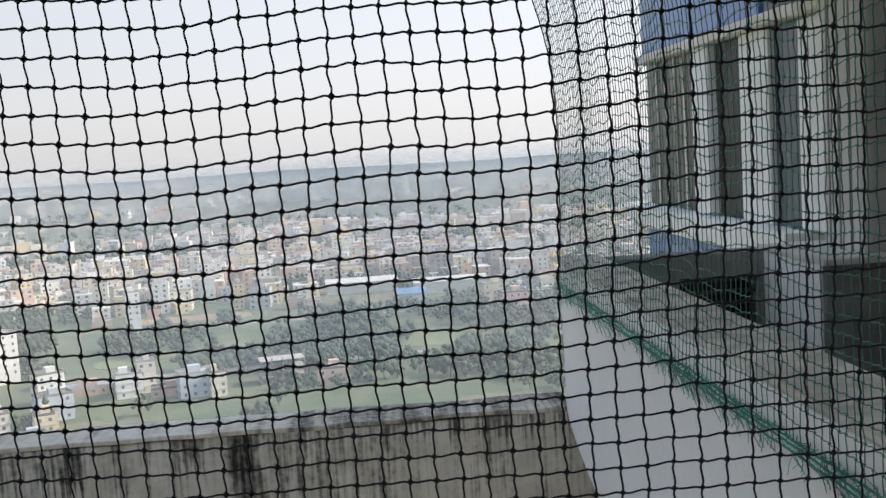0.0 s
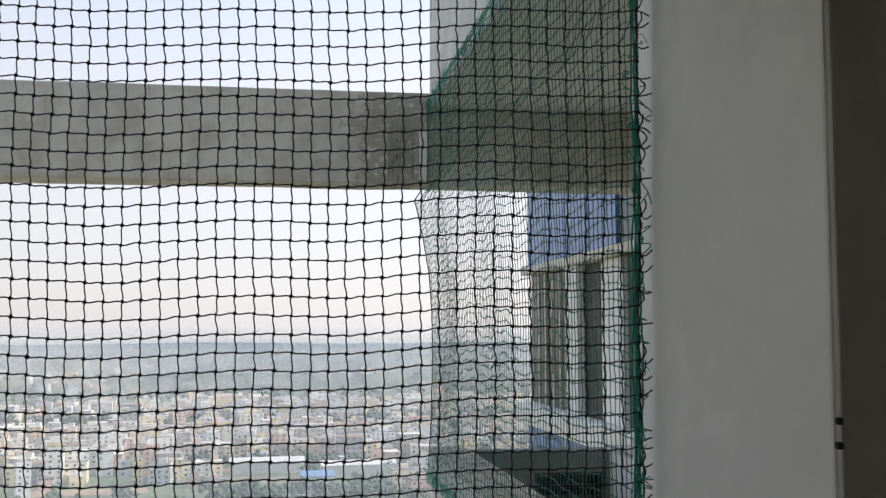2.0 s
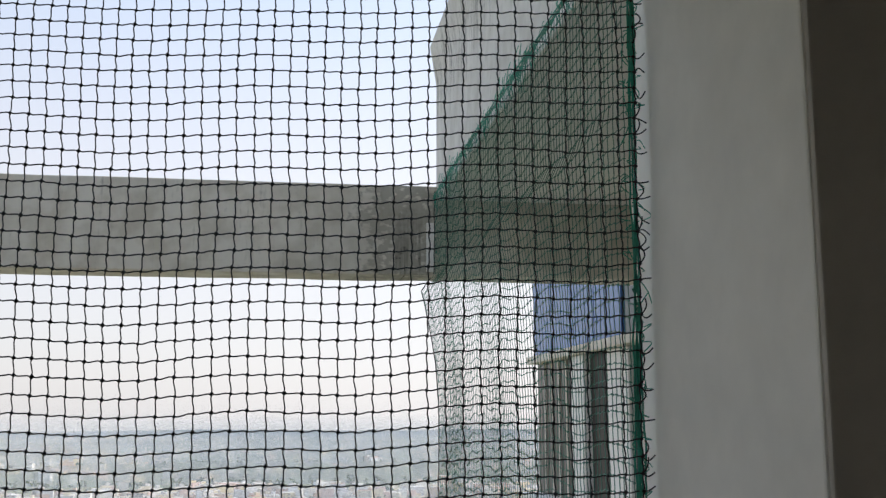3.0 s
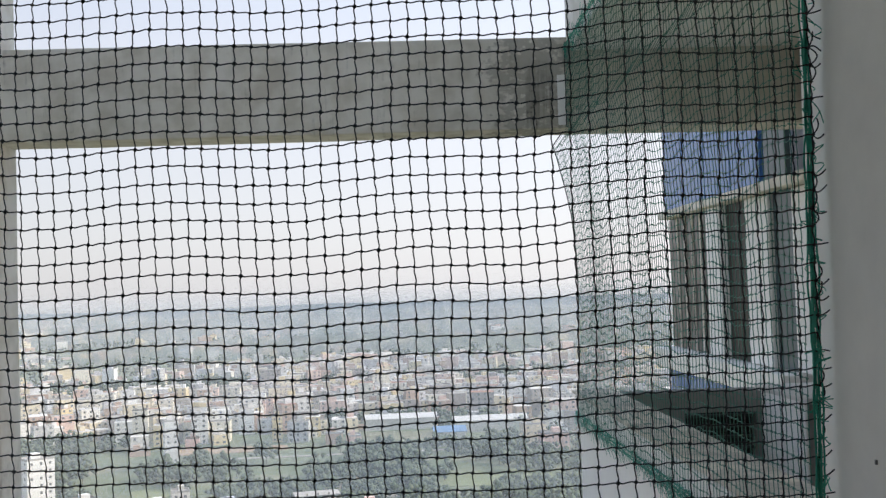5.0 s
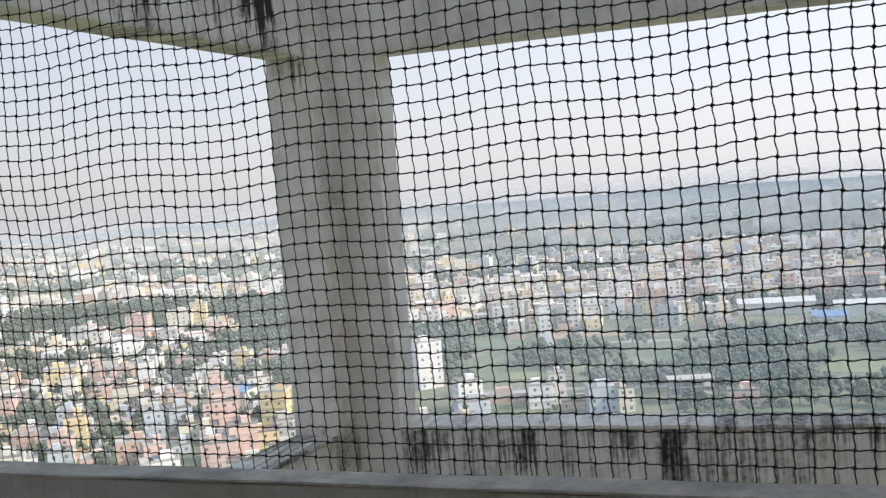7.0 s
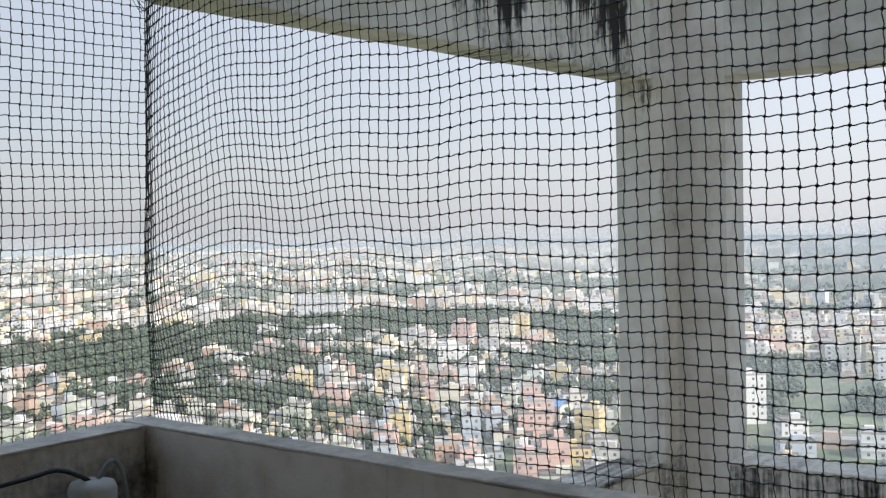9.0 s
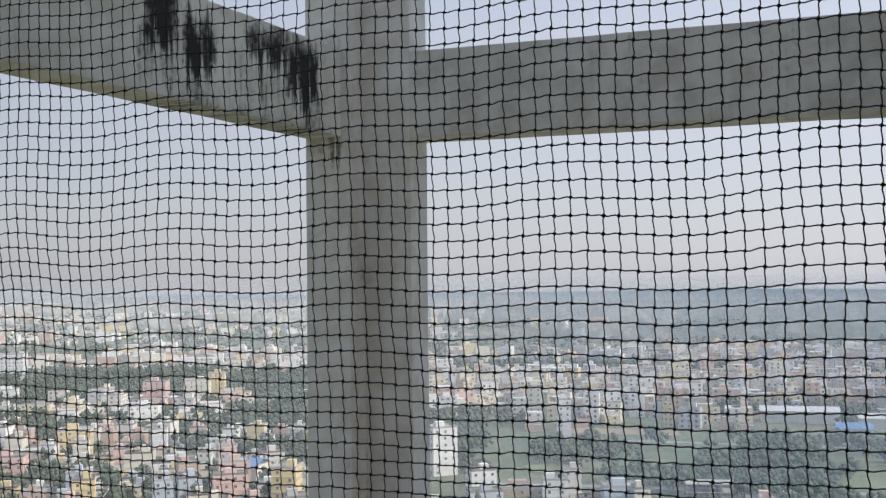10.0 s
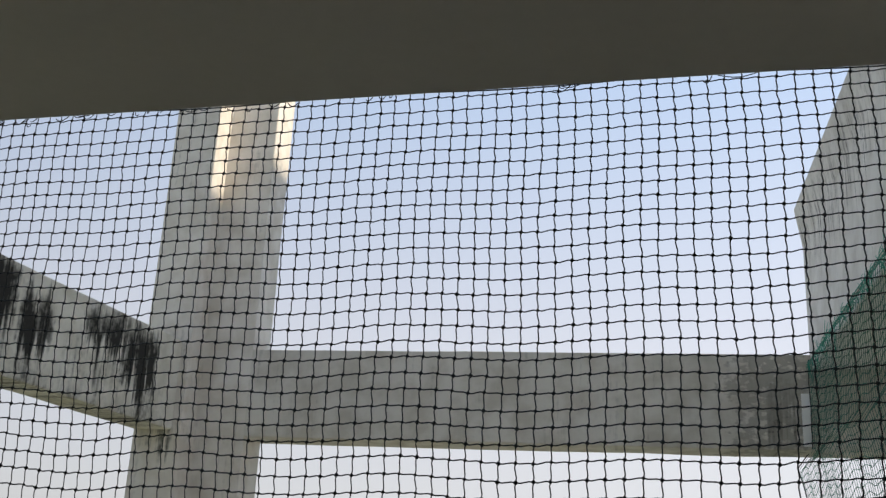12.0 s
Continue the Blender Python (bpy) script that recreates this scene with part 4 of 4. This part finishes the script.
# bare and grassy plots and a dusty road on the open land
for az, dd, w, d, turn, mat, lab in (
        (6.4, 497, 46, 26, 8, M_EARTH, "bare brown earth plot on the open land"), (3.0, 512, 38, 20, 4, M_EARTH, "brown ploughed plot beside scrub"),
        (9.8, 628, 70, 24, 6, M_EARTH, "long brown plot before the town"), (0.5, 705, 90, 30, 2, M_EARTH, "wide brown clearing before the warehouse"),
        (-3.5, 500, 70, 40, -4, M_GRASS, "pale dry grass field"), (-8.5, 455, 50, 30, -6, M_GRASS, "dry grass plot beside trees"), (12.0, 505, 50, 22, 14, M_GRASS, "grassy plot behind the houses"),
        (5.0, 462, 130, 7, 7, M_ROAD, "straight dusty road across the fields"), (4.0, 590, 170, 6, 3, M_ROAD, "dusty road beyond the fields")):
    x, y = spot(az, dd)
    plot = base("plot", x, y, GROUND, turn, label=lab, category="field", kind="structure")
    bm = bmesh.new()
    n = 28
    rim = [(math.copysign(abs(math.cos(a)) ** 0.35, math.cos(a)) * w / 2 * (1 + 0.06 * noise.noise(Vector((a * 3, az, 1)))), math.copysign(abs(math.sin(a)) ** 0.35, math.sin(a)) * d / 2 * (1 + 0.10 * noise.noise(Vector((a * 3, az, 4))))) for a in (2 * math.pi * (k + 0.5) / n for k in range(n))]
    prism(bm, rim, 0.02, 0.22)
    ob = part("soil", bm, mat)
    ob.parent = plot

# a house still being built: bare slabs on columns
x, y = spot(5.2, 428)
shell = base("building_shell", x, y, GROUND, 12, label="unfinished concrete house of bare slabs and columns", category="building shell")
taken.append((x, y, 11))
for k in range(4):
    ob = part("slab", box(bmesh.new(), -9, 9, -5, 5, k * 3.2 - 0.1, k * 3.2 + 0.15), M_ROOF[1])
    ob.parent = shell
for k in range(3):
    for a in (-8.6, -4.3, 0.0, 4.3, 8.6):
        for b in (-4.6, 4.6):
            ob = part("column", box(bmesh.new(), a - 0.25, a + 0.25, b - 0.25, b + 0.25, k * 3.2 + 0.16, k * 3.2 + (3.09 if k < 2 or abs(a) > 5 else 4.2)), M_ROOF[0])
            ob.parent = shell
for az, dd, wmat, lab in ((-4.2, 668, M_SHED, "long pale sheet-roofed warehouse"), (-2.0, 612, M_SHEDB, "long blue-roofed shed beside the warehouse"), (0.6, 690, M_SHED, "pale sheet-roofed shed near the trees"), (29.8, 488, M_SHEDB, "small blue-roofed shed among houses")):
    x, y = spot(az, dd)
    small = az > 30
    w, d, h = (15, 8, 6) if small else ((18, 14, 8) if wmat is M_SHEDB else (46, 12, 7))
    shed = base("warehouse", x, y, GROUND, 4, label=lab, category="warehouse")
    bm = box(bmesh.new(), -w / 2, w / 2, -d / 2, d / 2, 0, h)
    ob = part("wall", bm, M_CITY[0])
    ob.parent = shed
    bm = bmesh.new()
    pr = [(-d / 2 - 0.6, h), (0, h + 2.6), (d / 2 + 0.6, h), (d / 2 + 0.6, h + 0.2), (0, h + 2.8), (-d / 2 - 0.6, h + 0.2)]
    ends = [[bm.verts.new((sx * (w / 2 + 0.6), yy, zz)) for yy, zz in pr] for sx in (-1, 1)]
    bm.faces.new(ends[0]), bm.faces.new(ends[1][::-1])
    for i in range(6):
        bm.faces.new((ends[0][i], ends[0][(i + 1) % 6], ends[1][(i + 1) % 6], ends[1][i]))
    ob = part("roof", bm, wmat)
    ob.parent = shed
    taken.append((x, y, w * 0.55))

LABELS = ["white", "cream", "brown", "bright white", "yellow", "grey", "pink", "buff", "blue-grey", "pale grey", "pale cream"]
count = tries = 0
while count < 270 and tries < 6000:
    tries += 1
    az = rng.uniform(-14, 64)
    d = 345 + 300 * rng.random() ** 0.8
    x, y = polar(az, d)
    if greens(x, y) > 0.18 or (17.2 < az < 20.6 and 395 < d < 500) or (az < 17 and d < 600):
        continue
    w, l = rng.uniform(6.5, 14), rng.uniform(6.5, 11)
    if not clear(x, y, max(w, l) * 0.52):
        continue
    k = int(rng.integers(0, 11))
    st = int(rng.choice([1, 1, 2, 2, 2, 3, 3, 4]))
    turn = (28 if az > 16 else 8) + 14 * noise.noise(Vector((x / 150, y / 150, 1))) + float(rng.choice([0, 90])) + rng.normal(0, 5)
    house(x, y, w, l, st, turn, M_CITY[k], M_ROOF[int(rng.integers(0, 3))], f"{LABELS[k]} flat-roofed town house of {st} storeys", windows=d < 520)
    count += 1


def town(n, dmin, dmax, power, seed, panes):
    """Many further houses in one mesh of boxes, and their windows in another."""
    r = np.random.default_rng(seed)
    bx, wn = [], []
    made = t = 0
    while made < n and t < n * 6:
        t += 1
        az = r.uniform(AZ0, AZ1)
        d = dmin + (dmax - dmin) * r.random() ** power
        x, y = polar(az, d)
        if greens(x, y) > (0.02 if az < 20 else 0.22) + 0.1 * r.normal() or (az < 16 and d < 600) or (17.0 < az < 20.8 and d < 500) or (d < 760 and not clear(x, y, 7)):
            continue
        s = 1.0 + d / 3500.0
        w, l = r.uniform(6.5, 16) * s, r.uniform(6.5, 12) * s
        if az < 20 and d < 1150:
            w, l = w * 0.95, l * 0.95
        h = 3.1 * r.choice([2, 3, 3, 4, 4, 5, 6] if az < 20 and d < 1150 else [1, 1, 1, 2, 2, 3, 4, 5] if d > 900 else [1, 1, 2, 2, 2, 3, 4])
        a = math.radians((26 if az > 16 else 8) + 20 * noise.noise(Vector((x / 200, y / 200, 1))) + r.choice([0, 90]) + r.normal(0, 6))
        bx.append((x, y, w, l, h, a))
        if r.random() < 0.6:
            q = r.uniform(-0.25, 0.25, 2)
            c, sn = math.cos(a), math.sin(a)
            bx.append((x + c * q[0] * w - sn * q[1] * l, y + sn * q[0] * w + c * q[1] * l, w * 0.35, l * 0.35, h + 2.8, a))
        if panes and d < 1100:
            c, sn = math.cos(a), math.sin(a)
            for k in range(int(h / 3.1)):
                for side in range(2):
                    span, off = ((w, l / 2), (l, w / 2))[side]
                    nx, ny = ((-sn, c), (c, sn))[side]
                    sg = 1 if nx * -x + ny * -y > 0 else -1
                    m = max(2, int(span / 4))
                    for i in range(m):
                        if r.random() < 0.2:
                            continue
                        u = (i + 0.5) / m * span - span / 2
                        tx, ty = ((c, sn), (-sn, c))[side]
                        wn.append((x + tx * u + nx * sg * off, y + ty * u + ny * sg * off, 1.5, 0.14, (k * 3.1 + 0.9, k * 3.1 + 2.3), math.atan2(ty, tx)))
        made += 1

    def boxes(rows, flat):
        x, y, w, l, a = (np.array([q[i] for q in rows]) for i in (0, 1, 2, 3, 5))
        z0 = np.array([0.0 if flat else q[4][0] for q in rows]) + GROUND
        z1 = np.array([q[4] if flat else q[4][1] for q in rows]) + GROUND
        sx, sy = np.array([-1, 1, 1, -1] * 2) / 2, np.array([-1, -1, 1, 1] * 2) / 2
        lx, ly = w[:, None] * sx, l[:, None] * sy
        c, sn = np.cos(a)[:, None], np.sin(a)[:, None]
        vx, vy = x[:, None] + c * lx - sn * ly, y[:, None] + sn * lx + c * ly
        vz = np.concatenate([np.repeat(z0[:, None], 4, 1), np.repeat(z1[:, None], 4, 1)], 1)
        f = np.array([(4, 5, 6, 7), (0, 1, 5, 4), (1, 2, 6, 5), (2, 3, 7, 6), (3, 0, 4, 7)])
        me = bpy.data.meshes.new("town")
        me.from_pydata(np.stack([vx, vy, vz], -1).reshape(-1, 3).tolist(), [], (f[None] + 8 * np.arange(len(rows))[:, None, None]).reshape(-1, 4).tolist())
        return me

    ob = put_mesh("town_houses", boxes(bx, True), M_TOWN)
    tagged(ob, "dense pale and coloured flat-roofed houses of the town", "houses", kind="stuff")
    if wn:
        tagged(put_mesh("town_windows", boxes(wn, False), M_PANE), "dark windows of the further houses", "windows", kind="stuff")


town(2600, 430, 1300, 0.8, 31, True)
town(5500, 1200, 4700, 0.75, 32, False)


# ---- trees ----
def woods(name, n, dmin, dmax, seed, clumps, limit):
    r = np.random.default_rng(seed)
    cs, sz, trunks = [], [], []
    made = t = 0
    while made < n and t < n * 12:
        t += 1
        az, d = r.uniform(AZ0, AZ1), dmin + (dmax - dmin) * r.random() ** 0.9
        x, y = polar(az, d)
        if 17.2 < az < 20.4 and 420 < d < 490:
            continue
        if az < 17 and d < 690 and noise.noise(Vector((x / 38.0, y / 38.0, 5.5))) < 0.12 + 0.12 * r.normal():
            continue
        if greens(x, y) + 0.5 * r.random() + (0.16 if az > 21 and d < 1000 else 0.0) < limit or (d < 700 and not clear(x, y, 1.5)):
            continue
        h = r.uniform(4, 9) * (1 + d / 4000)
        q = r.normal(0, 1, (clumps, 3)) * np.array([h * 0.24, h * 0.24, h * 0.17])
        cs.append(np.array([x, y, GROUND + h * 0.66]) + q)
        sz.append(h * (0.10 + 0.13 * r.random(clumps)))
        trunks.append(np.array([(x, y, GROUND - 0.2), (x + r.normal(0, .2), y, GROUND + h * 0.35), (x + r.normal(0, .4), y, GROUND + h * 0.7)]))
        made += 1
    me = blob_mesh(name, np.concatenate(cs), np.concatenate(sz))
    bmv = np.array([v.co for v in me.vertices])
    bmv += r.normal(0, 0.28, bmv.shape)
    me.vertices.foreach_set("co", bmv.ravel())
    tagged(put_mesh(name, me, M_LEAF), "dark green tree crowns between the houses", "trees", kind="stuff")
    tagged(put_mesh(name + "_trunks", tube_mesh("trunks", trunks, 0.22, 4), M_BARK), "thin tree trunks below the crowns", "trees", kind="stuff")


woods("trees", 6800, 345, 1100, 41, 16, 0.22)
woods("far_woods", 8000, 1000, 4200, 42, 7, 0.15)


# ---- sheets standing in for haze, and the far hills ----
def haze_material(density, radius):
    """See-through sheet standing in for haze, made denser sunward to lighten the town there."""
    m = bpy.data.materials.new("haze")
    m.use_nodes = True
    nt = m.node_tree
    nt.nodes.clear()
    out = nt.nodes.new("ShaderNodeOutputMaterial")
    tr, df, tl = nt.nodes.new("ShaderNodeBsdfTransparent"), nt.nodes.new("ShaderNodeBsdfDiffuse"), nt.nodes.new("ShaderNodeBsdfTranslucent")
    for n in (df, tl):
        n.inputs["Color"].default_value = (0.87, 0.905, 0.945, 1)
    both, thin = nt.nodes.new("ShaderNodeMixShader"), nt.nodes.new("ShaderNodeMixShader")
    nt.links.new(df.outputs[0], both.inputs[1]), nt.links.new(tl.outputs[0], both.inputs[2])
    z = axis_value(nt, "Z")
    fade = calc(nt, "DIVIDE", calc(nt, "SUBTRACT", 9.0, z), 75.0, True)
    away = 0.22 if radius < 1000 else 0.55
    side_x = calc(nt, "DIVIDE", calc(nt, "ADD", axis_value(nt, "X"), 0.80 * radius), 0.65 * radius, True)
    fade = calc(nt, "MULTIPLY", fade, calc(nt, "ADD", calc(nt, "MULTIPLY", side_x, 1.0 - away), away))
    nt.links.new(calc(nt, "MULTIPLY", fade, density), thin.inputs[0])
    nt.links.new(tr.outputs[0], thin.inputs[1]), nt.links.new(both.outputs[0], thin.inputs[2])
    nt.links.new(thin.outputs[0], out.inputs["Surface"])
    return m


def arc(name, radius, z0, z1, mat, steps=72, ridge=0.0):
    bm = bmesh.new()
    rows = []
    for i in range(steps + 1):
        az = -60 + 180 * i / steps
        x, y = polar(az, radius)
        top = z1 + ridge * (noise.noise(Vector((az / 9.0, 0.3, 0))) + 0.5 * noise.noise(Vector((az / 3.0, 2.3, 0))))
        rows.append((bm.verts.new((x, y, z0)), bm.verts.new((x, y, top))))
    for (a, b), (c, d) in zip(rows, rows[1:]):
        bm.faces.new((a, c, d, b))
    return part(name, bm, mat)


# Eight nested sheets added in place of hazy air.
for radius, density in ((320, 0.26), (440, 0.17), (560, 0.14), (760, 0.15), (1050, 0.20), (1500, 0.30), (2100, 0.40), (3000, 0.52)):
    tagged(arc("haze", radius, GROUND, 12, haze_material(density, radius)), "curved see-through sheet standing in for haze over the town", "haze", kind="structure")
# Distance haze is put into the hills' blue-grey base colour.
M_HILL = surface("hill in haze colour", (0.34, 0.40, 0.46), 1.0, 0.08, 0.002, 0.02, 0.0)
tagged(arc("backdrop", 4850, GROUND - 4, -54, M_HILL, 160, 9), "low hills at the horizon, haze painted in as blue-grey", "hills", kind="structure")
